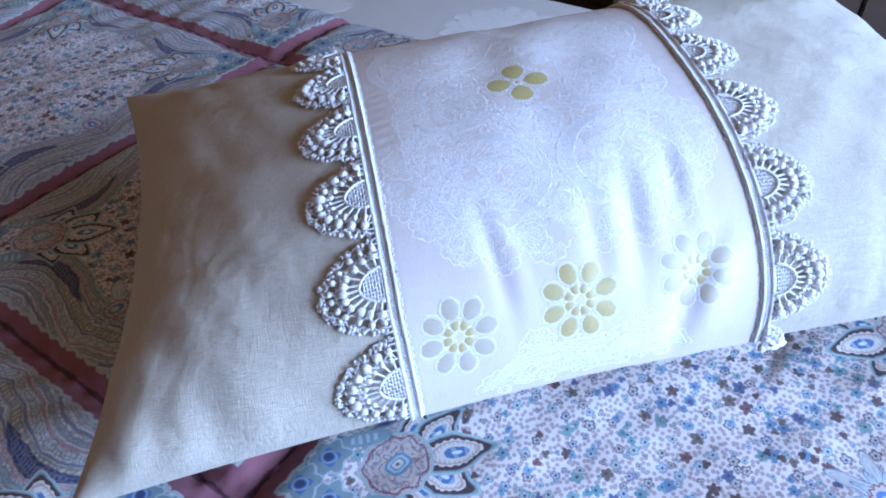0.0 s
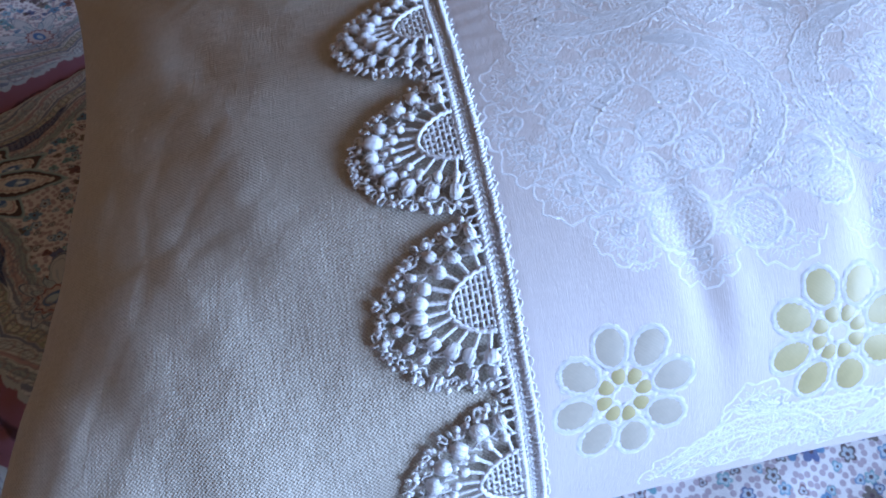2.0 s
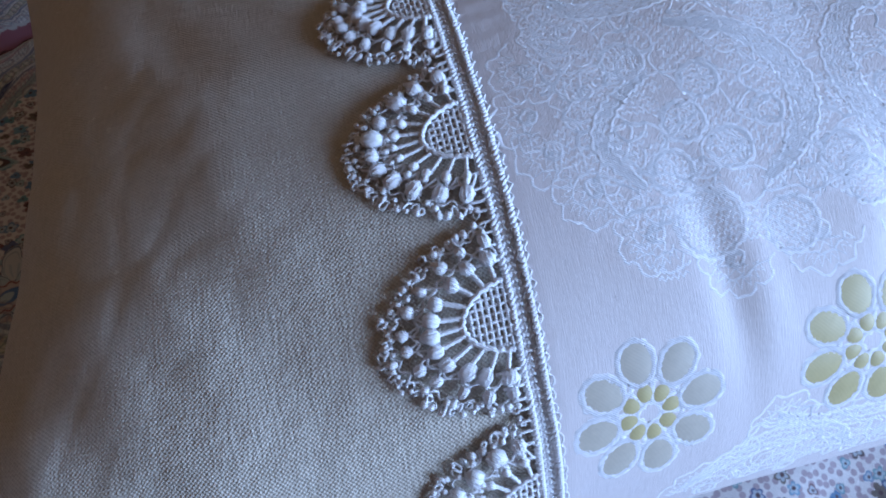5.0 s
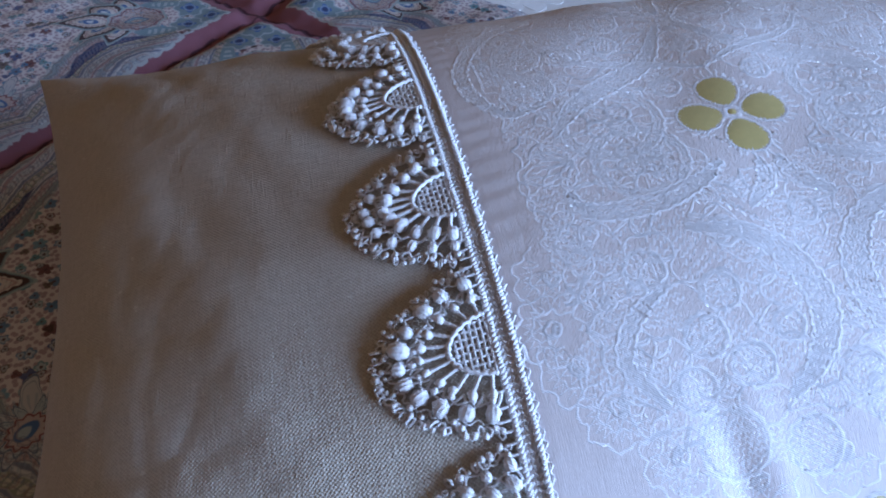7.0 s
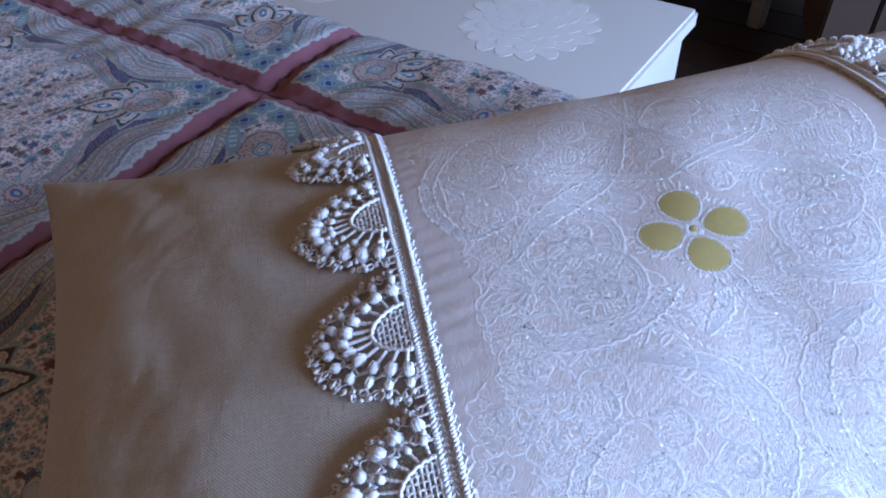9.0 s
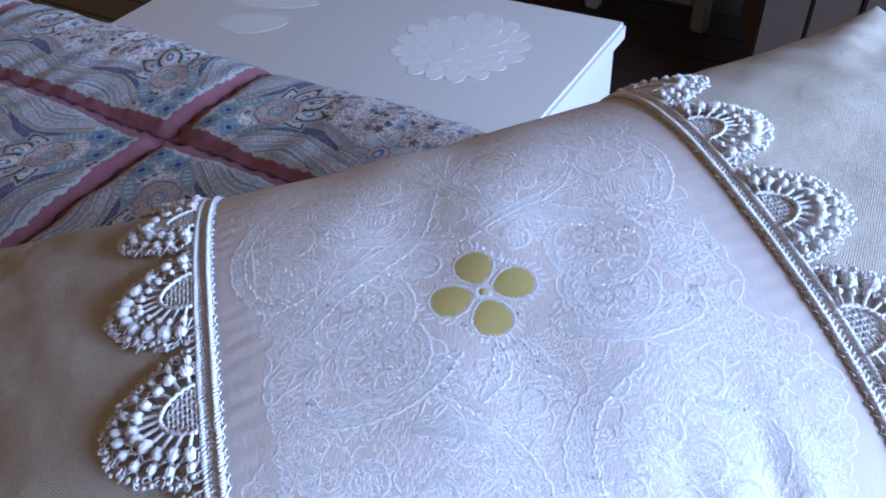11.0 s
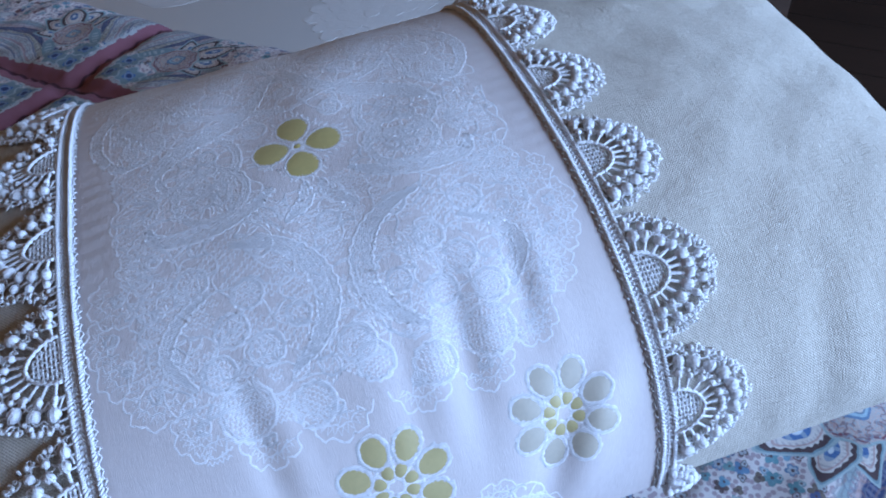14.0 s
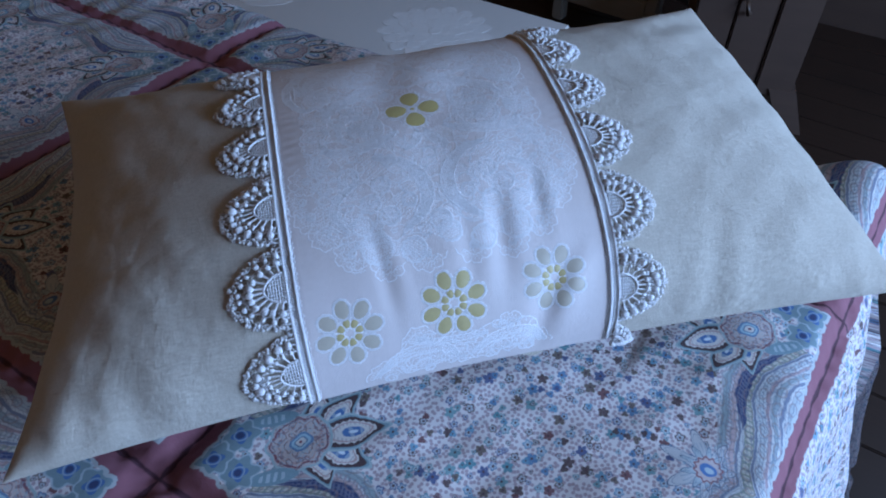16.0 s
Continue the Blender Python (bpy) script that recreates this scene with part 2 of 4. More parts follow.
    p.lay(zone * doodle.under(-0.8, 0.15) * 0.5, (0.14, 0.17, 0.24))
    # five lotus petals round the medallion's head
    def petal(angle, reach, long, wide):
        ca, sa = math.cos(angle), math.sin(angle)
        x, y = d - 0.101, e
        along, across = x * ca + y * sa - reach, y * ca - x * sa
        taper = 1.0 - (along / long).max(0.0) * 0.55
        return hypot(along / long, across / (taper.max(0.2) * wide)) + ((along / long).max(0.0)) * 0.10 + wob2 * 60.0, along

    for angle, reach, long, wide in ((1.36, 0.019, 0.0155, 0.0090), (0.70, 0.022, 0.0175, 0.0095), (0.0, 0.026, 0.0205, 0.0100)):
        k, along = petal(angle, reach, long, wide)
        p.lay(k.under(1.42, 0.06), (0.34, 0.42, 0.44))
        p.lay(k.under(1.26, 0.05), teal)
        p.lay(k.under(1.15, 0.05), brown)
        p.lay((k + ((along * 1500.0).sin() * 0.05)).under(0.88, 0.05), cream)
        p.lay((along * 2600.0).sin().under(-0.3, 0.6) * (k - 0.66).abs().under(0.12, 0.05) * 0.45, (0.24, 0.20, 0.24))
        p.lay((k - 0.72).abs().under(0.05, 0.04) * 0.8, rose)
        p.lay(k.under(0.40, 0.05), blue)
        p.lay(k.under(0.40, 0.05) * (along * 900.0).sin().under(-0.5, 0.3) * 0.6, pale)
        p.lay(k.under(0.14, 0.05), (0.6, 0.66, 0.72))
    # body of the medallion
    body = hypot((d - 0.092) / 0.0205, e / 0.0195) + ((e.angle(d - 0.092)) * 9.0).cos() * 0.035
    p.lay(body.under(1.08, 0.03), (0.32, 0.40, 0.42))
    p.lay(body.under(1.0, 0.03), (0.48, 0.39, 0.37))
    p.lay((body - 0.90 - ((d * 700.0).sin() * 0.03)).abs().under(0.035, 0.03), maroon)
    p.lay((body - 0.72 - ((d * 700.0 + 1.0).sin() * 0.05)).abs().under(0.03, 0.03), rose)
    leafy = hypot((d - 0.074) / 0.017, (e - 0.0215) / 0.0055)
    p.lay(leafy.under(1.0, 0.06), teal)
    p.lay(leafy.under(0.6, 0.06) * ((d * 1300.0).sin().under(0.0, 0.5)), pale)
    eye = ((d - 0.093).abs() / 0.0105 + e / 0.0090).max(hypot((d - 0.093) / 0.0085, e / 0.0075)) + wob2 * 40.0
    p.lay(eye.under(1.0, 0.06), (0.14, 0.22, 0.34))
    p.lay(eye.under(0.78, 0.06), (0.33, 0.46, 0.54))
    p.lay(eye.under(0.55, 0.06), (0.16, 0.22, 0.3))
    p.lay(eye.under(0.42, 0.06), cream)
    p.lay(eye.under(0.16, 0.06), maroon)
    inside = body.under(1.0, 0.03) * eye.op("GREATER_THAN", 1.0)
    p.lay(inside * doodle.under(-0.45, 0.3) * 0.65, (0.17, 0.10, 0.13))
    p.lay(inside * (p.noise(metric, 110.0, 2) * 60.0).sin().under(-0.6, 0.3) * 0.5, (0.30, 0.40, 0.46))
    # three flowers at the corner
    for fd, fe in ((0.053, 0.0135), (0.036, 0.0)):
        k = hypot(d - fd, e - fe)
        lobes = ((e - fe).angle(d - fd) * 6.0).cos() * 0.0018 + 0.0115
        p.lay((k - lobes).under(0.0, 0.001), (0.19, 0.26, 0.29))
        p.lay((k - lobes).abs().under(0.0008, 0.0006) * 0.8, pale)
        p.lay((k - ((e - fe).angle(d - fd) * 4.0).cos() * 0.0012).under(0.0056, 0.0008), blue)
        p.lay((k - 0.0040).abs().under(0.0005, 0.0006) * 0.6, pale)
        p.lay(k.under(0.0026, 0.0008), navy)
    # mauve sashing with a scalloped, light edge
    wave = ((M * 260.0 + wob2 * 1500.0).sin().abs()) * 0.0020
    top = u.under(2.035, 0.004)
    band = m + wave - wob * 0.6 + (1.0 - top)
    width = 0.0118 + d.under(0.05, 0.03) * 0.004
    p.lay((band - width - 0.0030).under(0.0, 0.0008), (0.40, 0.42, 0.43))
    p.lay((band - width - 0.0005).under(0.0, 0.0008), (0.25, 0.098, 0.125))
    p.lay((m + wob2 * 0.5).under(0.0016, 0.0012) * 0.85 * top, (0.05, 0.02, 0.03))
    # a long, soft-edged brown patch beside the cushion
    su, sv = (u - 1.632) * 0.33, (v + 0.325) * PITCH_B
    p.lay(hypot((su + sv * 0.08) / 0.0045, sv / 0.022).under(1.0, 0.9) * 0.7, (0.10, 0.06, 0.045))
    p.bump(p.noise(metric, 30.0, 4), 0.004, 0.4)
    p.bump(p.noise(metric, 900.0, 2), 0.0004, 0.4)
    return p.mat


def wood_material(name, dark, light, scale=1.0, rough=0.45):
    p = Paint(name, dark, rough)
    x, y, z = p.split(p.coords("Object"))
    info = F(p.tree, p.tree.nodes.new("ShaderNodeObjectInfo").outputs["Random"])
    grain = p.noise(p.join(x * 4.0 * scale + info * 9.0, y * 60.0 * scale, z * 60.0 * scale), 1.0, 5)
    p.lay(grain * 0.9, light)
    p.lay(p.noise(p.join(x * 3.0, y * 3.0, z * 3.0), 1.5, 3).under(0.42, 0.2) * 0.35, tuple(c * 0.5 for c in dark))
    p.bump(grain, 0.001, 0.5)
    return p.mat


def plaster_material(name, colour):
    p = Paint(name, colour, 0.9)
    at = p.coords("Object")
    p.lay(p.noise(at, 3.0, 4) * 0.4, tuple(c * 0.85 for c in colour))
    p.bump(p.noise(at, 60.0, 4), 0.002, 0.5)
    return p.mat


def chest_material():
    p = Paint("ivory_enamel", (0.59, 0.55, 0.525), 0.42)
    at = p.coords("Object")
    p.lay(p.noise(at, 6.0, 4) * 0.35, (0.54, 0.51, 0.49))
    p.lay(p.noise(at, 90.0, 3).under(0.3, 0.1) * 0.2, (0.5, 0.47, 0.44))
    p.bump(p.noise(at, 35.0, 4), 0.001, 0.3)
    return p.mat


LINEN, PANEL, QUILT = linen_material(), panel_material(), quilt_material()
LACE = thread_material("silvery_lace_thread", (0.86, 0.84, 0.86), 0.42, 0.6)
CORD = thread_material("white_embroidery_cord", (0.86, 0.835, 0.865), 0.9, 0.1, twist=0.00006)
_threads = CORD.node_tree.nodes["Principled BSDF"].inputs
_threads["Subsurface Weight"].default_value, _threads["Subsurface Scale"].default_value = 0.35, 0.001
_threads["Subsurface Radius"].default_value = (1, 1, 1)
GOLD, BEIGE = satin_material("straw_yellow_satin", (0.50, 0.40, 0.155)), satin_material("beige_satin", (0.48, 0.42, 0.345))
PALEGOLD = satin_material("pale_straw_satin", (0.48, 0.39, 0.19))
WALL, OCHRE, CEIL = plaster_material("ochre_plaster", (0.42, 0.21, 0.085)), plaster_material("rust_plaster", (0.66, 0.31, 0.11)), wood_material("pine_ceiling_boards", (0.47, 0.24, 0.10), (0.57, 0.31, 0.13), 0.5)
FLOORWOOD = wood_material("dark_stained_boards", (0.016, 0.007, 0.004), (0.03, 0.013, 0.007), 1.0, 0.5)
# whitewashed boards, with the background's shade put into their near-black brown
DIM_WHITEWASH = wood_material("dimmed_whitewashed_wood", (0.045, 0.022, 0.014), (0.075, 0.040, 0.026), 1.0, 0.85)
WHITEPAINT, DARKWOOD = wood_material("white_painted_wood", (0.24, 0.21, 0.18), (0.3, 0.27, 0.23), 1.0, 0.6), wood_material("dark_wood", (0.05, 0.028, 0.02), (0.09, 0.05, 0.03))
IVORY, RELIEF = chest_material(), plaster_material("white_relief_paint", (0.65, 0.61, 0.59))


# ---- mesh helpers ----
class Mesh:
    """Gathers vertices and faces for one mesh."""

    def __init__(self):
        self.v, self.f, self.n = [], [], 0

    def add(self, verts, faces):
        verts = np.asarray(verts, float).reshape(-1, 3)
        self.v.append(verts)
        self.f += [tuple(i + self.n for i in f) for f in faces]
        self.n += len(verts)

    def box(self, lo, hi, bevel=0.004):
        """A box with chamfered edges."""
        bm = bmesh.new()
        bmesh.ops.create_cube(bm, size=1)
        for vert in bm.verts:
            vert.co = [lo[i] + (vert.co[i] + 0.5) * (hi[i] - lo[i]) for i in range(3)]
        if bevel:
            bmesh.ops.bevel(bm, geom=bm.edges[:], offset=min(bevel, 0.4 * min(hi[i] - lo[i] for i in range(3))), segments=2, affect="EDGES")
        bm.verts.index_update()
        self.add([list(x.co) for x in bm.verts], [[x.index for x in f.verts] for f in bm.faces])
        bm.free()
        return self

    def tube(self, line, radius, sides=5, closed=False, up=None, flat=1.0):
        """A thread along a line of points; radius may vary along it."""
        p = np.asarray(line, float)
        n = len(p)
        t = (np.roll(p, -1, 0) - np.roll(p, 1, 0)) if closed else np.gradient(p, axis=0)
        t /= np.linalg.norm(t, axis=1)[:, None] + 1e-12
        ref = np.array([0.13, 0.21, 1.0]) if up is None else up
        a = np.cross(t, ref)
        a /= np.linalg.norm(a, axis=1)[:, None] + 1e-12
        b = np.cross(a, t)
        ang = np.arange(sides) * 2 * np.pi / sides
        rad = np.broadcast_to(np.asarray(radius, float), (n,))
        v = p[:, None] + rad[:, None, None] * (np.cos(ang)[None, :, None] * a[:, None] + flat * np.sin(ang)[None, :, None] * b[:, None])
        faces = []
        for i in range(n if closed else n - 1):
            j = (i + 1) % n
            for k in range(sides):
                l = (k + 1) % sides
                faces.append((i * sides + k, i * sides + l, j * sides + l, j * sides + k))
        if not closed:
            faces += [tuple(range(sides))[::-1], tuple((n - 1) * sides + k for k in range(sides))]
        self.add(v, faces)
        return self

    def bead(self, centre, axes, rough=0.0):
        """A knot of thread: a lumpy little ellipsoid; axes: three half-axis vectors."""
        u, w = 8, 5
        v, faces = [np.zeros(3) + axes[2]], []
        for i in range(1, w):
            for k in range(u):
                th, ph = np.pi * i / w, 2 * np.pi * k / u
                r = 1 + rough * (random.random() - 0.5)
                v.append(r * (np.sin(th) * np.cos(ph) * axes[0] + np.sin(th) * np.sin(ph) * axes[1] + np.cos(th) * axes[2]))
        v.append(-axes[2])
        for k in range(u):
            l = (k + 1) % u
            faces.append((0, 1 + k, 1 + l))
            faces.append((len(v) - 1, 1 + (w - 2) * u + l, 1 + (w - 2) * u + k))
            for i in range(w - 2):
                faces.append((1 + i * u + k, 1 + (i + 1) * u + k, 1 + (i + 1) * u + l, 1 + i * u + l))
        self.add(np.array(v) + centre, faces)
        return self

    def data(self, name, material, smooth=True):
        me = bpy.data.meshes.new(name)
        me.from_pydata(np.concatenate(self.v).tolist(), [], self.f)
        me.materials.append(material)
        if smooth:
            me.shade_smooth()
        me.update()
        return me


def part(name, mesh, material, parent, label="", smooth=True):
    """One mesh object under a thing or under a part."""
    ob = new(name, mesh.data(name, material, smooth))
    ob.parent = parent
    return tagged(ob, label)


def thing(name, label, category, m=None, group="", kind=""):
    ob = new(name)
    ob.empty_display_size = 0.05
    if m is not None:
        ob.matrix_world = m
    return tagged(ob, label, category, group, kind)


def solid(name, mesh, material, label, category, kind="", m=None, smooth=False, group=""):
    ob = new(name, mesh.data(name, material, smooth))
    ob.matrix_world = BED if m is None else m
    return tagged(ob, label, category, group, kind)


def sheet(positions, uv, name, material):
    """A smooth sheet from a grid of points, with its cloth coordinates."""
    nu, nv = positions.shape[:2]
    idx = np.arange(nu * nv).reshape(nu, nv)
    faces = np.stack([idx[:-1, :-1], idx[1:, :-1], idx[1:, 1:], idx[:-1, 1:]], -1).reshape(-1, 4)
    me = bpy.data.meshes.new(name)
    me.from_pydata(positions.reshape(-1, 3).tolist(), [], faces.tolist())
    layer = me.uv_layers.new(name="cloth")
    layer.data.foreach_set("uv", uv.reshape(-1, 2)[faces.reshape(-1)].astype(np.float32).ravel())
    me.materials.append(material)
    me.shade_smooth()
    me.update()
    return me


def hash_noise(x, y, seed=0.0):
    """Smooth noise in -1..1 as a sum of turned waves."""
    rnd = np.random.RandomState(int(seed * 100) + 7)
    out = np.zeros_like(np.asarray(x, float) + np.asarray(y, float))
    for _ in range(9):
        a, k, ph = rnd.uniform(0, 6.28), rnd.uniform(0.5, 1.6), rnd.uniform(0, 6.28)
        out += np.sin((x * np.cos(a) + y * np.sin(a)) * k * 6.28 + ph)
    return out / 4.0


# ---- room ----
def room():
    t = 0.12
    m = Mesh().box((WEST - t, SOUTH - t, FLOOR - 0.1), (EAST + t, NORTH + t, FLOOR - 0.012), 0)
    floor = solid("floor", m, FLOORWOOD, "dark stained wooden board floor", "floor", "structure")
    solid("ceiling", Mesh().box((WEST - t, SOUTH - t, CEILING), (EAST + t, NORTH + t, CEILING + 0.1), 0), CEIL, "pine board ceiling", "ceiling", "structure")
    solid("wall_west", Mesh().box((WEST - t, SOUTH, FLOOR - 0.012), (WEST, NORTH, CEILING), 0), OCHRE, "warm ochre plaster wall", "wall", "structure")
    solid("wall_north", Mesh().box((WEST - t, NORTH, FLOOR - 0.012), (EAST + t, NORTH + t, CEILING), 0), DARKWOOD, "dark wood-panelled wall behind the chest", "wall", "structure")
    solid("wall_south", Mesh().box((WEST - t, SOUTH - t, FLOOR - 0.012), (EAST + t, SOUTH, CEILING), 0), WALL, "plain plaster wall", "wall", "structure")
    m = Mesh()
    (b0, b1), (z0, z1) = WINDOW_B, WINDOW_Z
    m.box((EAST, SOUTH, FLOOR - 0.012), (EAST + t, b0, CEILING), 0).box((EAST, b1, FLOOR - 0.012), (EAST + t, NORTH, CEILING), 0)
    m.box((EAST, b0, FLOOR - 0.012), (EAST + t, b1, z0), 0).box((EAST, b0, z1), (EAST + t, b1, CEILING), 0)
    solid("wall_east", m, WALL, "plaster wall with a window opening", "wall", "structure")
    m = Mesh()
    # pale baseboard; its dark colour stands for the shade at the wall
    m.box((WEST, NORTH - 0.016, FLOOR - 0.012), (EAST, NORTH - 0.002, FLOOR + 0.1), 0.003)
    solid("baseboard", m, DIM_WHITEWASH, "pale painted wooden baseboard, its colour darkened to stand for shade", "baseboard", "structure")
    win = thing("window_1", "wooden window with daylight outside", "window", BED, kind="structure")
    fr = Mesh()
    for lo, hi in (((b0, z0), (b0 + 0.05, z1)), ((b1 - 0.05, z0), (b1, z1)), ((b0 + 0.05, z0), (b1 - 0.05, z0 + 0.05)), ((b0 + 0.05, z1 - 0.05), (b1 - 0.05, z1))):
        fr.box((EAST + 0.03, lo[0], lo[1]), (EAST + 0.08, hi[0], hi[1]), 0.004)
    part("window_frame", fr, WHITEPAINT, win)
    # floor boards
    k = 0
    b = SOUTH
    while b < NORTH:
        w = 0.11
        m = Mesh().box((WEST, b + 0.0012, FLOOR - 0.011), (EAST, min(b + w, NORTH) - 0.0012, FLOOR), 0.002)
        if min(b + w, NORTH) - b > 0.02:
            part("floor_board", m, FLOORWOOD, floor, smooth=False)
            floor.children[-1].matrix_parent_inverse = Matrix.Identity(4)
        b += w


room()

# ---- bed and quilt ----
BED_A, BED_B = 0.695, 0.145      # right and far edges of the bed


def quilt_point(a, b):
    """Cloth coordinates to a place in the bed's frame: flat on top, rounded over the edges, hanging beyond."""
    def over(x, edge, r):
        s = x - (edge - r)
        ang = np.clip(s / r, 0, np.pi / 2)
        flat = np.where(s < 0, x, edge - r + r * np.sin(ang))
        drop = np.where(s < 0, 0, r * (1 - np.cos(ang)) + np.maximum(0, s - r * np.pi / 2))
        return flat, drop
    ra, rb = 0.034, 0.05
    corner = np.clip((a - 0.45) / 0.25, 0, 1) * np.clip((b + 0.1) / 0.24, 0, 1)
    x, da = over(a, BED_A + 0.004 * hash_noise(a * 3, b * 5, 1), ra)
    y, db = over(b, BED_B + 0.028 * corner, rb)
    line = np.where(a > PITCH_A, 1 + (a - PITCH_A) / 0.330, a / PITCH_A)
    seam = np.exp(-(((line + 0.5) % 1 - 0.5) * PITCH_A / 0.010) ** 2) + np.exp(-(((b / PITCH_B + 0.5) % 1 - 0.5) * PITCH_B / 0.010) ** 2)
    puff = 0.005 - 0.008 * np.minimum(seam, 1.2) + 0.003 * hash_noise(a * 6, b * 6, 2) + 0.0012 * hash_noise(a * 25, b * 25, 3)
    puff += 0.0018 * np.minimum(seam, 1) * np.sin(a * 330 + 3 * hash_noise(a * 9, b * 9, 4)) * np.sin(b * 330 + 2)
    drop = np.maximum(da, db) + 0.25 * np.minimum(da, db)
    fold = np.clip(drop / 0.2, 0, 1)
    x = x + fold * np.where(da > db, 0.012 * np.sin(b * 23 + 1), 0) + np.where(da > db, 0.24 * np.maximum(drop - 0.02, 0), 0)
    y = y + fold * np.where(db > da, 0.012 * np.sin(a * 21), 0)
    up = np.clip(1 - drop / 0.05, 0, 1)
    x = x + (1 - up) * (da >= db) * puff
    y = y + (1 - up) * (db > da) * puff
    roll = 0.048 * np.exp(-((a - 0.66) / 0.055) ** 2 - ((b - 0.13) / 0.065) ** 2)
    return np.stack([x, y, -drop + up * puff - 0.002 + roll], -1)


def cloth(A, B):
    """Print coordinates: the last column before the bed's edge is narrower than the others."""
    return np.stack([np.where(A > PITCH_A, 1 + (A - PITCH_A) / 0.330, A / PITCH_A), B / PITCH_B], -1)


LINES_A = [-1.05, -2 * PITCH_A, -PITCH_A, 0.0, PITCH_A, PITCH_A + 0.330, 1.1]


def bed():
    quilt = thing("quilt", "patchwork-print quilt with mauve sashing and blue paisley medallions", "quilt", BED)
    def cell(a0, a1, b0, b1, na, nb, name, sunk=0.0):
        A, B = np.meshgrid(np.linspace(a0, a1, na), np.linspace(b0, b1, nb), indexing="ij")
        P = quilt_point(A, B)
        P[..., 2] -= sunk
        ob = new(name, sheet(P, cloth(A, B), name, QUILT))
        ob.parent = quilt
        return ob
    for a0, a1 in zip(LINES_A, LINES_A[1:]):
        for k in range(-4, 2):
            b0, b1 = max(-1.45, (k - 0) * PITCH_B), min(0.5, (k + 1) * PITCH_B)
            if a1 - a0 > 0.02 and b1 - b0 > 0.02:
                near = -0.5 < (a0 + a1) / 2 and -0.6 < (b0 + b1) / 2
                step = 0.004 if near else 0.012
                cell(a0, a1, b0, b1, int((a1 - a0) / step) + 2, int((b1 - b0) / step) + 2, "patch")
    cell(-1.05, 1.1, -1.45, 0.5, 160, 150, "backing", 0.014)
    base = thing("bed", "bed with a mattress under the printed quilt", "bed", BED)
    m = Mesh().box((-1.2, -1.45, -0.30), (BED_A - 0.045, BED_B - 0.075, -0.03), 0.04)
    part("mattress", m, CEIL, base)
    m = Mesh().box((-1.2, -1.45, -0.42), (BED_A - 0.05, BED_B - 0.08, -0.302), 0.01)
    part("bed_frame", m, DARKWOOD, base, smooth=False)
    for x in (-1.15, BED_A - 0.13):
        for y in (-1.4, BED_B - 0.16):
            part("leg", Mesh().box((x, y, FLOOR), (x + 0.06, y + 0.06, -0.42), 0.006), DARKWOOD, base, smooth=False)


bed()

# ---- pillow surface ----
PILLOW = pose(0.11, 0.44, 0, 0, 0, 15)
LEFT, RIGHT, HALF, BACK, MIDY, PUFF = 0.272, 0.300, 0.155, 0.124, 0.042, 0.094


def seam_height(X, r):
    f, b = (1 - r) / 2, (1 + r) / 2
    l, q = (1 - X) / 2, (1 + X) / 2
    return f * (l * 0.034 + q * 0.056) + b * (l * 0.078 + q * 0.104) + (1 - X * X) * (0.006 * f - 0.030 * b)


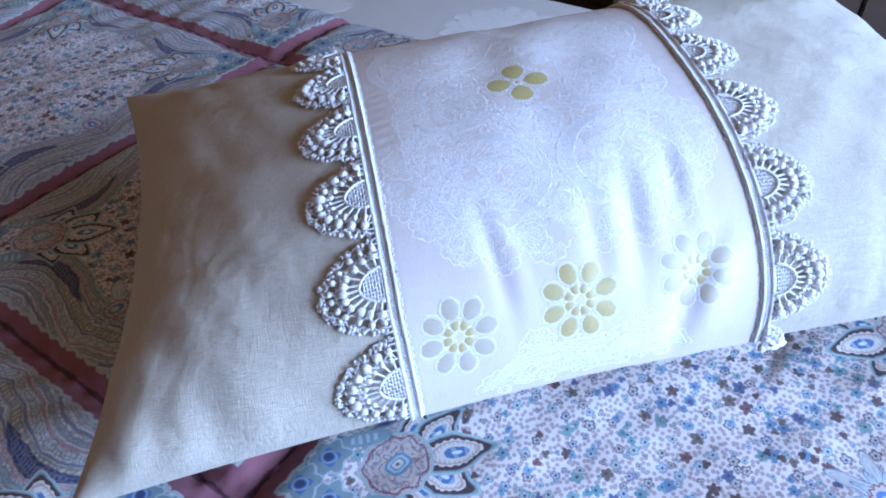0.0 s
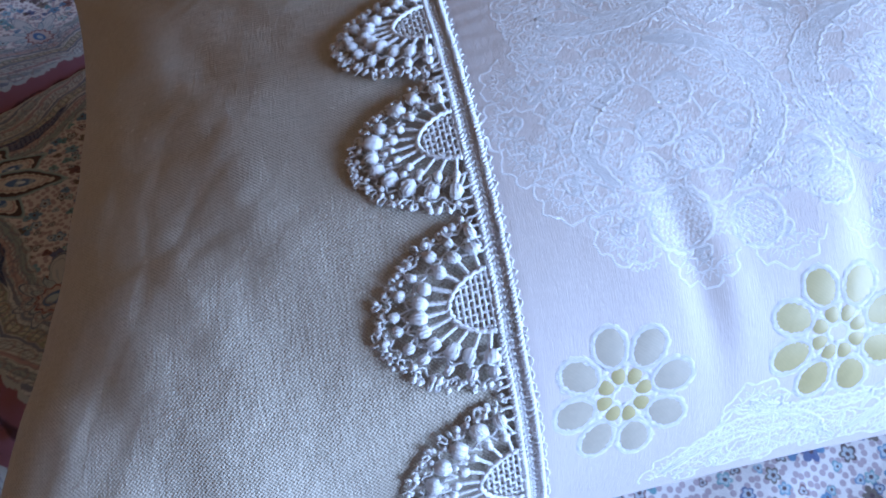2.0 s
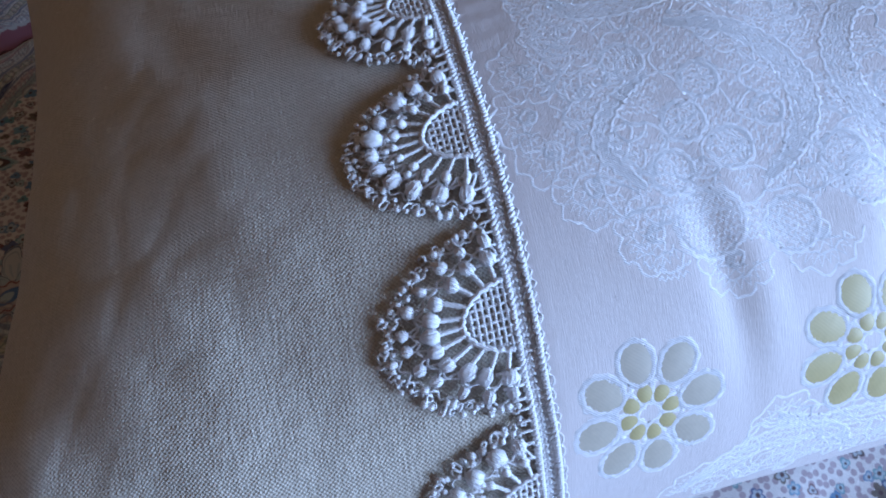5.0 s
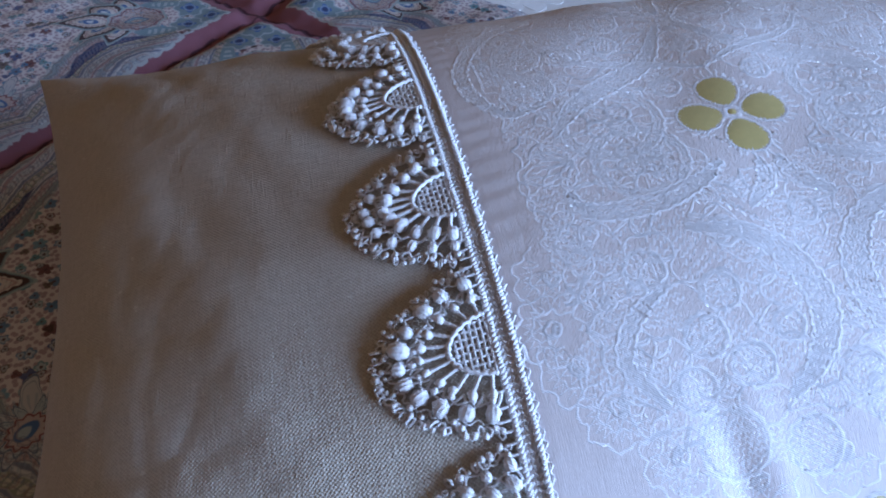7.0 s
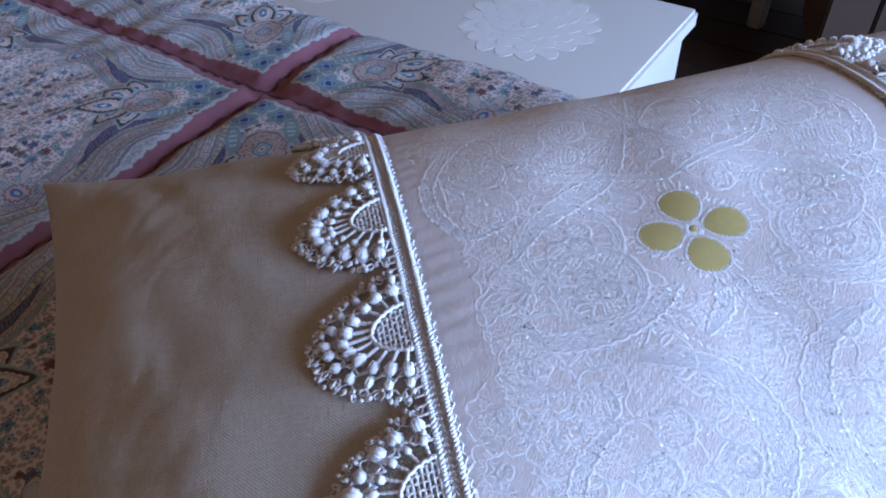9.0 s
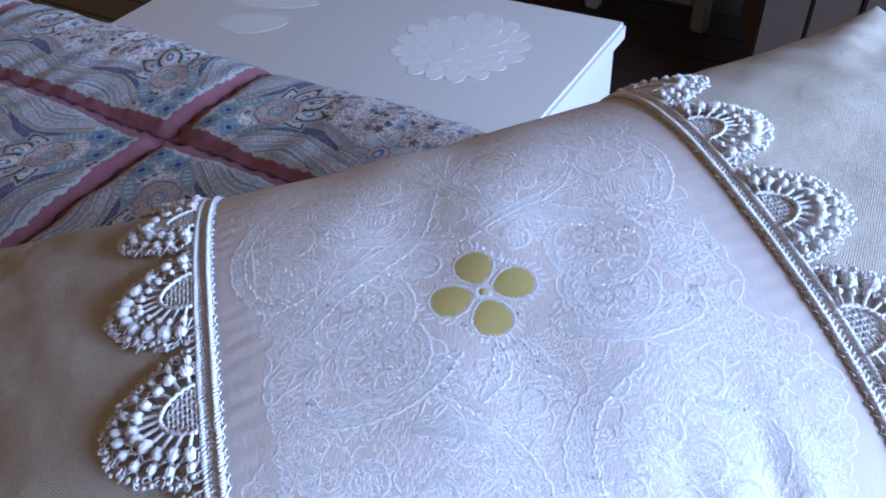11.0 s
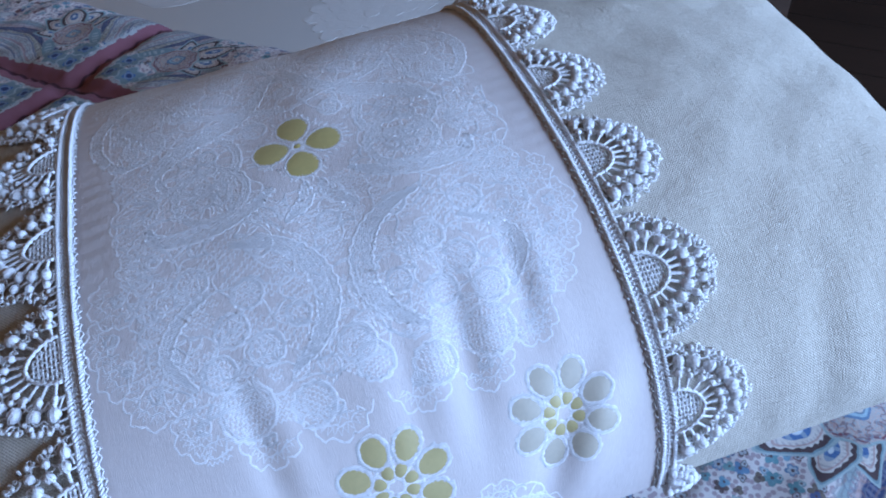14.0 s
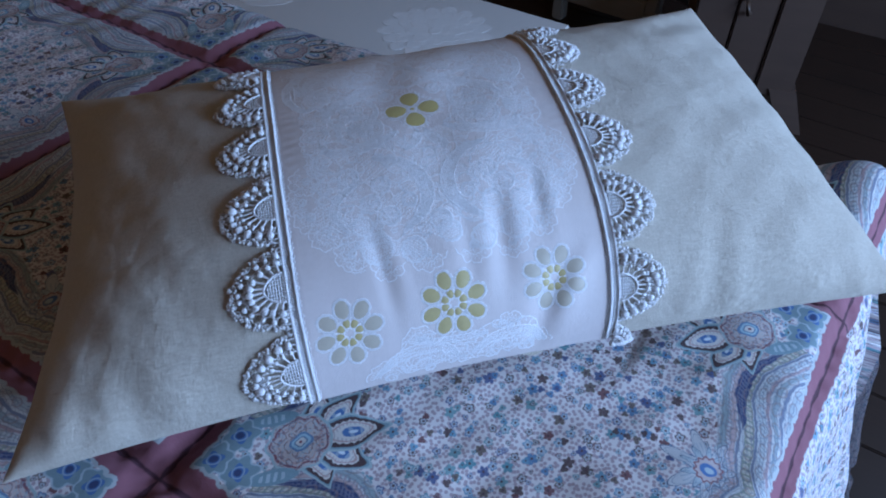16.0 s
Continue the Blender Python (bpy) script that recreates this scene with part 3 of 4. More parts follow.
def pillow_point(X, r, top=True):
    """X: -1 at the left end, 1 at the right; r: -1 at the front seam, 1 at the back seam."""
    X, r = np.broadcast_arrays(np.asarray(X, float), np.asarray(r, float))
    aX, ar = np.clip(np.abs(X), 0, 1), np.clip(np.abs(r), 0, 1)
    length = np.where(X < 0, LEFT, RIGHT)
    x = X * length * (1 - np.where(X < 0, 0.085, 0.018) * aX ** 3 * (1 - r * r))
    y = MIDY + r * np.where(r < 0, HALF * (1 + 0.05 * X * X - 0.02 * (1 - X * X)), BACK + 0.046 * X * X)
    ends = (1 - aX ** 2.2) ** 0.6
    cross = (1 - ar ** 2.3) ** (1 / 2.3)
    zs = seam_height(X, r)
    if top:
        z = zs + PUFF * ends * cross
        # soft folds
        soft = np.minimum(1, 6 * ends * cross)
        left, right = np.clip((-x - 0.12) / 0.06, 0, 1), np.clip((x - 0.11) / 0.05, 0, 1)
        z = z + soft * left * (0.0012 * hash_noise(x * 9 + y * 5, y * 7, 5) + 0.0010 * hash_noise(x * 30 + y * 9, y * 22, 6))
        z = z + soft * right * (0.0011 * hash_noise(x * 11, y * 9 - x * 6, 8) + 0.0009 * hash_noise(x * 24, y * 20, 9))
        for n, deep, seed in ((12, 0.00045, 31), (24, 0.00042, 37)):
            bent = hash_noise(x * n + y * 0.7 * n, y * 1.3 * n - x * 0.4 * n, seed)
            patch = np.clip(0.5 + 0.6 * hash_noise(x * 6, y * 6, seed + 1), 0, 1)
            z = z - soft * (left + 0.12 * right) * deep * patch * np.exp(-(bent / 0.28) ** 2)
        front = np.exp(-((1 + r) / 0.22) ** 2)
        y = y + front * soft * 0.0009 * (left + right) * (np.sin(x * 170 + 5 * hash_noise(x * 8, r, 3)) + hash_noise(x * 13, r * 2, 21))
        mid = np.clip(1 - np.abs(x + 0.005) / 0.1, 0, 1)
        z = z + 0.0012 * mid * hash_noise(x * 16, y * 8, 11)
        # creases in the front of the panel
        for cx, cr, turn, wide, long, deep in ((0.041, -1.0, 1.3, 0.0085, 0.11, 0.0062), (0.026, -0.74, 0.12, 0.006, 0.16, 0.0015), (-0.047, -0.80, -0.25, 0.005, 0.14, 0.0014), (0.052, -0.66, 0.1, 0.005, 0.12, 0.0011), (0.004, -0.80, 0.1, 0.006, 0.12, 0.0012)):
            off = x - cx - turn * (r - cr) * 0.1
            z = z - deep * np.exp(-(off / wide) ** 2 - ((r - cr) / long) ** 2) + 0.5 * deep * np.exp(-((off - 1.8 * wide) / wide) ** 2 - ((r - cr) / long) ** 2)
        # puckers along the tapes
        for edge, side in ((-0.094, 1), (0.087, -1)):
            near = np.exp(-(((x - edge) * side - 0.004) / 0.007) ** 2)
            z = z + 0.00017 * near * np.sin(y * 900 + 6 * hash_noise(y * 11, x * 2, 13)) * (0.6 + 0.5 * hash_noise(y * 8, x, 14)) * cross
    else:
        z = zs - (zs - 0.004) * np.clip((1 - ar) / 0.42, 0, 1) * np.clip((1 - aX) / 0.25, 0, 1) ** 0.7
    return np.stack([x, y, z], -1)


C_LO, C_HI, S_LO, S_HI, STEP = -0.15, 0.15, -0.23, 0.20, 0.002
_c = np.arange(C_LO, C_HI + STEP / 2, STEP)
_s = np.arange(S_LO, S_HI + STEP / 2, STEP)
_r = np.sin(np.linspace(-np.pi / 2, np.pi / 2, 401))
_table = np.zeros((len(_c), len(_s), 3))
for _i, _x in enumerate(_c):
    _p = pillow_point(_x / (LEFT if _x < 0 else RIGHT), _r)
    _arc = np.concatenate([[0], np.cumsum(np.linalg.norm(np.diff(_p, axis=0), axis=1))])
    _arc -= np.interp(0.0, _r, _arc)
    for _k in range(3):
        _table[_i, :, _k] = np.interp(_s, _arc, _p[:, _k])
    for _k in range(2):
        beyond = _s < _arc[0]
        _table[_i, beyond, 2] = _p[0, 2] + (_s[beyond] - _arc[0])
_gc, _gs = np.gradient(_table, axis=0), np.gradient(_table, axis=1)
_normal = np.cross(_gc, _gs)
_normal /= np.linalg.norm(_normal, axis=-1)[..., None] + 1e-12


def on_pillow(c, s, h=0.0):
    """Places on the pillow: c along it, s across it along the cloth from the ridge (front minus), h above the cloth."""
    c, s = np.broadcast_arrays(np.asarray(c, float), np.asarray(s, float))
    i = np.clip((c - C_LO) / STEP, 0, len(_c) - 1.001)
    j = np.clip((s - S_LO) / STEP, 0, len(_s) - 1.001)
    i0, j0 = i.astype(int), j.astype(int)
    fi, fj = (i - i0)[..., None], (j - j0)[..., None]
    def pick(t):
        return (t[i0, j0] * (1 - fi) + t[i0 + 1, j0] * fi) * (1 - fj) + (t[i0, j0 + 1] * (1 - fi) + t[i0 + 1, j0 + 1] * fi) * fj
    return pick(_table) + pick(_normal) * np.asarray(h, float)[..., None]


def arc_at(c, r):
    p = pillow_point(c / (LEFT if c < 0 else RIGHT), _r)
    arc = np.concatenate([[0], np.cumsum(np.linalg.norm(np.diff(p, axis=0), axis=1))])
    return float(np.interp(r, _r, arc) - np.interp(0.0, _r, arc))


S_FRONT, S_BACK = arc_at(0, -1.0), arc_at(0, 1.0)


def tape_left(s):
    return np.interp(s, [-0.2, -0.14, 0.0, 0.2], [-0.0965, -0.0994, -0.0994, -0.101])


def tape_right(s):
    return np.interp(s, [-0.2, -0.13, -0.03, 0.05, 0.2], [0.089, 0.0905, 0.092, 0.094, 0.098])


pillow = thing("pillow", "oatmeal linen cushion with white embroidered band and lace trims", "cushion", PILLOW)


def cover():
    X = np.sin(np.linspace(-np.pi / 2, np.pi / 2, 260))
    r = np.sin(np.linspace(-np.pi / 2, np.pi / 2, 180))
    GX, GR = np.meshgrid(X, r, indexing="ij")
    P = pillow_point(GX, GR)
    s = np.concatenate([np.zeros((260, 1)), np.cumsum(np.linalg.norm(np.diff(P, axis=1), axis=2), axis=1)], 1)
    ob = new("cover_front", sheet(P, np.stack([P[..., 0], s], -1), "cover_front", LINEN))
    ob.parent = pillow
    tagged(ob, "oatmeal linen cover")
    Q = pillow_point(GX, GR, False)[:, ::-1]
    ob = new("cover_back", sheet(Q, np.stack([Q[..., 0], Q[..., 1]], -1), "cover_back", LINEN))
    ob.parent = pillow


cover()


def panel():
    s = np.linspace(S_FRONT - 0.001, S_BACK * 0.97, 260)
    w = np.linspace(0, 1, 150)
    W, S = np.meshgrid(w, s, indexing="ij")
    C = tape_left(S) + 0.002 + W * (tape_right(S) - tape_left(S) - 0.004)
    edge = np.minimum(1, np.minimum(W, 1 - W) * 60)
    P = on_pillow(C, S, 0.0004 + 0.0006 * edge)
    ob = new("embroidered_panel", sheet(P, np.stack([C, S], -1), "embroidered_panel", PANEL))
    ob.parent = pillow
    return tagged(ob, "white satin cotton band with cutwork embroidery")


band = panel()


# ---- lace ----
def lace_trim(tape, side, phase, count, s0, s1):
    """A tape of twisted cords with a row of beaded scallops on its outer side (side: -1 left, 1 right)."""
    def at(tau, out, h):
        return on_pillow(tape(tau) + side * out, np.maximum(tau, S_FRONT - 0.004), h)
    m = Mesh()
    n = int((s1 - s0) / 0.00033)
    s = np.linspace(s0, s1, n)
    for out in (-0.0021, 0.0027):
        for ply in (0, np.pi):
            turn = s * 2 * np.pi / 0.0025 + ply + 0.8 * np.sin(s * 700) + out * 900
            m.tube(at(s, out + 0.00058 * np.cos(turn), 0.0018 + 0.00062 * np.sin(turn)), 0.00056 + 0.00008 * np.sin(s * 2300 + ply), 5)
    for out, way in ((-0.0008, 1), (0.0003, -1), (0.0014, 1)):
        turn = way * s * 2 * np.pi / 0.0019 + out * 2000
        m.tube(at(s, out + 0.00040 * np.cos(turn), 0.00135 + 0.00034 * np.sin(turn)), 0.00046, 4)
    turn = s * 2 * np.pi / 0.0031 + 1.2 * np.sin(s * 410)
    m.tube(at(s, -0.0036 + 0.00045 * np.cos(turn) + 0.0003 * np.sin(turn * 0.37), 0.0014 + 0.0005 * np.sin(turn)), 0.0003, 4)
    flat = np.stack([at(s, -0.0032, 0.0012), at(s, 0.0032, 0.0012)], 1)
    k = np.arange(n - 1)
    m.add(flat, np.stack([2 * k, 2 * k + 1, 2 * k + 3, 2 * k + 2], -1).tolist())
    stretch = 1.08 if side < 0 else 0.99
    trim = part("lace_trim", m, LACE, pillow, "silvery white corded lace trim")
    for i in range(count):
        s_mid = phase + i * 0.0496
        reach = stretch * (0.5 if s_mid < S_FRONT else 1.0)
        part("scallop", scallop(lambda tau, out, h: at(tau, out * reach, h), s_mid, i % 2 == (0 if side > 0 else 1)), LACE, trim)
    return trim


def scallop(at, s_mid, inner):
    """A pointed fan of crochet: woven hub, spokes, two rows of knots and a frayed edge of picots.
    inner: the large knots sit in the inner row, else in the outer one."""
    m = Mesh()
    rnd = random.Random(int(s_mid * 10000) + 77)
    lift = 0.0022

    def polar(R, ang, h=0.0):
        """R: 0 at the hub's centre, 1 at the outer edge."""
        sn, cs = np.sin(ang), np.maximum(np.cos(ang), 0.0)
        tau = s_mid + 0.0240 * R * np.sign(sn) * np.abs(sn) ** 1.10
        out = 0.0036 + 0.0312 * R * cs ** 1.16
        return at(tau, out, lift + np.asarray(h) + 0.0012 * np.sin(np.clip(R, 0, 1) * np.pi) - 0.0010 * R)

    def frame_at(R, ang):
        c = polar(R, ang, 0.0003)
        e1 = polar(R + 0.02, ang, 0.0003) - c
        e2 = polar(R, ang + 0.03, 0.0003) - c
        e1 /= np.linalg.norm(e1) + 1e-12
        e2 -= e1 * e1.dot(e2)
        e2 /= np.linalg.norm(e2) + 1e-12
        return c, e1, e2, np.cross(e1, e2)

    def knot(R, ang, size, wraps):
        grow = size * rnd.uniform(0.84, 1.12)
        c, e1, e2, e3 = frame_at(R + rnd.uniform(-0.014, 0.014), ang + rnd.uniform(-0.025, 0.025))
        if e3.dot(c - polar(R, ang, -0.002)) < 0:
            e3 = -e3
        c = c + e3 * 0.0003
        m.bead(c, (e1 * grow * rnd.uniform(1.0, 1.25), e2 * grow, e3 * grow * 0.92), 0.42)
        for k in range(wraps):
            off = (k - (wraps - 1) / 2) * 0.48 + rnd.uniform(-0.1, 0.1)
            w = np.linspace(-1.25, 1.25, 7)
            arc = [c + e1 * grow * 1.16 * math.sin(x) * math.cos(off) + e2 * grow * 1.04 * math.sin(off) + e3 * grow * 1.0 * math.cos(x) * math.cos(off) for x in w]
            m.tube(np.array(arc), 0.00011, 3)

    full = np.radians(80)
    # open woven hub inside a thick rim
    for k in range(8):
        f = -1 + 2 * (k + 0.5) / 8
        reach = 0.32 * math.sqrt(1 - f * f)
        q = np.linspace(0, 1, 14)
        m.tube(at(s_mid + 0.0078 * f + 0 * q, 0.003 + 0.0312 * reach * q, lift - 0.0002 + 0.00028 * np.sin(q * 24 + k * np.pi)), 0.00046, 4)
    for k in range(7):
        reach = (k + 0.5) / 7
        wide = 0.0078 * math.sqrt(1 - reach * reach)
        q = np.linspace(-1, 1, 18)
        m.tube(at(s_mid + wide * q, 0.003 + 0.0312 * 0.32 * reach + 0 * q, lift - 0.0001 + 0.00028 * np.sin(q * 13 + k * np.pi)), 0.00046, 4)
    q = np.linspace(-np.pi / 2, np.pi / 2, 50)
    m.tube(polar(0.345 + 0.008 * np.sin(q * 27), q, 0.0003 + 0.0002 * np.cos(q * 31)), 0.00072 + 0.00012 * np.sin(q * 40), 6)
    # spokes
    n = 11
    spread = np.linspace(-full, full, n)
    first, second = (0.60, 0.79) if inner else (0.57, 0.76)
    for i, ang in enumerate(spread):
        R = np.linspace(0.35, first, 14)
        sway = rnd.uniform(-0.03, 0.03)
        m.tube(polar(R, ang + sway * (R - 0.35) / (first - 0.35), 0.0002 + 0 * R), (0.00068 if inner else 0.00056) * (1 + 0.16 * np.sin(R * 120 + i * 2)), 5)
    # two rows of knots with linking threads
    half_step = (spread[1] - spread[0]) / 2
    for ang in spread:
        knot(first, ang, 0.00205 if inner else 0.00130, 3 if inner else 0)
        if not inner:
            knot(first + 0.07, ang + rnd.uniform(-0.05, 0.05), 0.0009, 0)
    outer = spread if not inner else np.linspace(-full - half_step * 0.4, full + half_step * 0.4, n + 1)
    for ang in outer:
        knot(second, ang, 0.00165 if inner else 0.00240, 2 if inner else 3)
        for side in (-1, 1):
            q = np.linspace(0, 1, 6)
            m.tube(polar(second + (first - second) * q, ang + side * half_step * q + rnd.uniform(-0.02, 0.02), -0.0002 + 0 * q), 0.00040, 4)
    for R0, amp, turns in ((second + 0.085, 0.030, n * 1.5), ((first + second) / 2, 0.022, n)):
        q = np.linspace(-full * 1.04, full * 1.04, 90)
        m.tube(polar(R0 + amp * np.sin(q / full * np.pi * turns), q, 0.0004 * np.cos(q * 55)), 0.00036, 4)
    # frayed edge: loops and small knots at uneven reach
    for ang in np.linspace(-full * 1.06, full * 1.06, 44):
        c, e1, e2, e3 = frame_at(0.945 + rnd.uniform(-0.045, 0.045), ang + rnd.uniform(-0.02, 0.02))
        q = np.linspace(0, 2 * np.pi, 8)[:-1]
        tilt, size = rnd.uniform(-1.0, 1.0), rnd.uniform(0.0006, 0.00115)
        ring = [c + (e1 * math.cos(x) * 1.2 + e2 * math.sin(x) * math.cos(tilt) + e3 * math.sin(x) * math.sin(tilt)) * size * (1 + 0.3 * math.sin(x * 2 + tilt * 9)) for x in q]
        m.tube(np.array(ring), 0.00040 * rnd.uniform(0.7, 1.3), 4, closed=True)
    for ang in np.linspace(-full * 1.05, full * 1.05, 40):
        knot(rnd.uniform(0.86, 1.0), ang, rnd.uniform(0.0006, 0.00105), 0)
    # threads that tie the scallop to the tape
    for f in (-0.97, -0.86, -0.72, -0.55, 0.55, 0.72, 0.86, 0.97):
        q = np.linspace(0, 1, 5)
        m.tube(at(s_mid + 0.0240 * f + 0 * q, 0.003 + 0.007 * q * (1.4 - abs(f)), lift + 0 * q), 0.0005, 4)
    return m


# phases: the third scallop of the left trim and the second of the right
lace_trim(tape_left, -1, -0.1750, 7, S_FRONT, S_BACK * 0.97)
lace_trim(tape_right, 1, -0.2131, 8, S_FRONT, S_BACK * 0.97)


# ---- chest with painted relief ----
def chest():
    a0, a1, b0, b1, top = -0.655, 0.136, 0.215, 0.712, -0.208
    ob = thing("chest", "low ivory painted chest with white relief flowers on its lid", "chest", BED)
    part("body", Mesh().box((a0 + 0.012, b0 + 0.012, FLOOR), (a1 - 0.012, b1 - 0.012, top - 0.03), 0.004), IVORY, ob, smooth=False)
    part("lid", Mesh().box((a0, b0, top - 0.03), (a1, b1, top), 0.005), IVORY, ob, smooth=False)
    def place(x, y):
        v = BED.inverted() @ Vector((x, y, 0))
        return v.x, v.y
    # many-petalled flower
    ca, cb = place(0.08, 1.288)
    fl = Mesh()
    rnd = random.Random(5)
    def leaf_shape(mesh, x, y, turn, l, w, z):
        q = np.linspace(0, 2 * np.pi, 15)[:-1]
        px, py = l * np.cos(q), w * np.sin(q) * (1 + 0.12 * np.sin(3 * q))
        ring = np.stack([x + px * math.cos(turn) - py * math.sin(turn), y + px * math.sin(turn) + py * math.cos(turn), 0 * q + z], -1)
        low = ring.copy()
        low[:, 2] = top - 0.001
        n = len(ring)
        mesh.add(np.vstack([ring, low]), [tuple(range(n))] + [(i, n + i, n + (i + 1) % n, (i + 1) % n) for i in range(n)])
    for ring, count, reach, size in ((0, 17, 0.078, 0.026), (1, 13, 0.054, 0.026), (2, 8, 0.026, 0.028)):
        for i in range(count):
            th = 2 * np.pi * i / count + ring * 0.3
            go = reach * rnd.uniform(0.92, 1.06)
            leaf_shape(fl, ca + go * math.cos(th), cb + go * math.sin(th), th, size, size * 0.62, top + 0.0003 + 0.0003 * ring + 0.00002 * i)
    leaf_shape(fl, ca, cb, 0, 0.012, 0.012, top + 0.0014)
    part("relief_flower", fl, RELIEF, ob, smooth=False)
    for (x, y), turn, l, w in (((-0.262, 1.415), 0.35, 0.062, 0.034), ((-0.25, 1.50), 0.2, 0.10, 0.03), ((-0.02, 1.08), -0.4, 0.05, 0.018)):
        la, lb = place(x, y)
        lf = Mesh()
        leaf_shape(lf, la, lb, turn, l, w, top + 0.0004)
        part("relief_leaf", lf, RELIEF, ob, smooth=False)


chest()


# ---- furniture in the dim background ----
def background():
    m = pose(0, 0, 0)
    # whitewashed planks, coloured dark in place of the dim light there
    cab = thing("cabinet", "whitewashed plank cabinet on splayed feet standing on the floor, shade put into its colour", "cabinet", pose(0.69, 1.575, FLOOR, 0, 0, -14))
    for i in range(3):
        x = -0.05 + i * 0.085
        part("plank", Mesh().box((x, -0.008 + 0.003 * (i % 2), 0.08), (x + 0.081, 0.014, 0.62), 0.004), DIM_WHITEWASH, cab, smooth=False)
    part("body", Mesh().box((-0.05, 0.016, 0.08), (0.205, 0.25, 0.62), 0.004), DIM_WHITEWASH, cab, smooth=False)
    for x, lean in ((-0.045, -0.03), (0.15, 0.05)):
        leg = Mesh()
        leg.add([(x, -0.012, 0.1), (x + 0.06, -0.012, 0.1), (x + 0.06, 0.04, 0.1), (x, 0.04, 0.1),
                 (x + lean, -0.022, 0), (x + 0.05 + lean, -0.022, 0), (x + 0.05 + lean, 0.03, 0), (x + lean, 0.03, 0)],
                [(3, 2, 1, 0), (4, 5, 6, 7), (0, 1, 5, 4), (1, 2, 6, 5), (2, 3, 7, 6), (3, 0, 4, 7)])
        part("foot", leg, DIM_WHITEWASH, cab, smooth=False)
    pull = Mesh().tube([(0.05, -0.012, 0.30), (0.05, -0.03, 0.295), (0.055, -0.034, 0.275), (0.06, -0.012, 0.27)], 0.005, 6)
    part("handle", pull, DARKWOOD, cab, "dark iron pull")
    ch = thing("chair", "white painted chair frame standing on the dark floor", "chair", pose(0.52, 1.98, FLOOR, 0, 0, -36))
    for x in (-0.16, 0.12):
        for y in (0, 0.33):
            part("leg", Mesh().box((x, y, 0), (x + 0.035, y + 0.035, 0.42), 0.005), WHITEPAINT, ch, smooth=False)
    part("rail", Mesh().box((-0.125, 0.004, 0.06), (0.12, 0.03, 0.125), 0.004), WHITEPAINT, ch, smooth=False)
    part("seat", Mesh().box((-0.18, -0.02, 0.42), (0.175, 0.385, 0.445), 0.008), WHITEPAINT, ch, smooth=False)
    part("stretcher", Mesh().box((-0.15, 0.036, 0.08), (-0.13, 0.329, 0.11), 0.004), WHITEPAINT, ch, smooth=False)
    part("panel", Mesh().box((-0.124, 0.012, 0.126), (0.119, 0.022, 0.419), 0.002), DARKWOOD, ch, smooth=False)


background()


# ---- cutwork embroidery on the panel ----
def spline(points, n):
    """A smooth line through points."""
    p = np.asarray(points, float)
    t = np.arange(len(p))
    q = np.linspace(0, len(p) - 1, n)
    out = np.zeros((n, 2))
    ext = np.vstack([2 * p[0] - p[1], p, 2 * p[-1] - p[-2]])
    i = np.minimum(q.astype(int), len(p) - 2)
    f = (q - i)[:, None]
    a, b, c, d = ext[i], ext[i + 1], ext[i + 2], ext[i + 3]
    return 0.5 * (2 * b + (c - a) * f + (2 * a - 5 * b + 4 * c - d) * f ** 2 + (3 * b - a - 3 * c + d) * f ** 3)


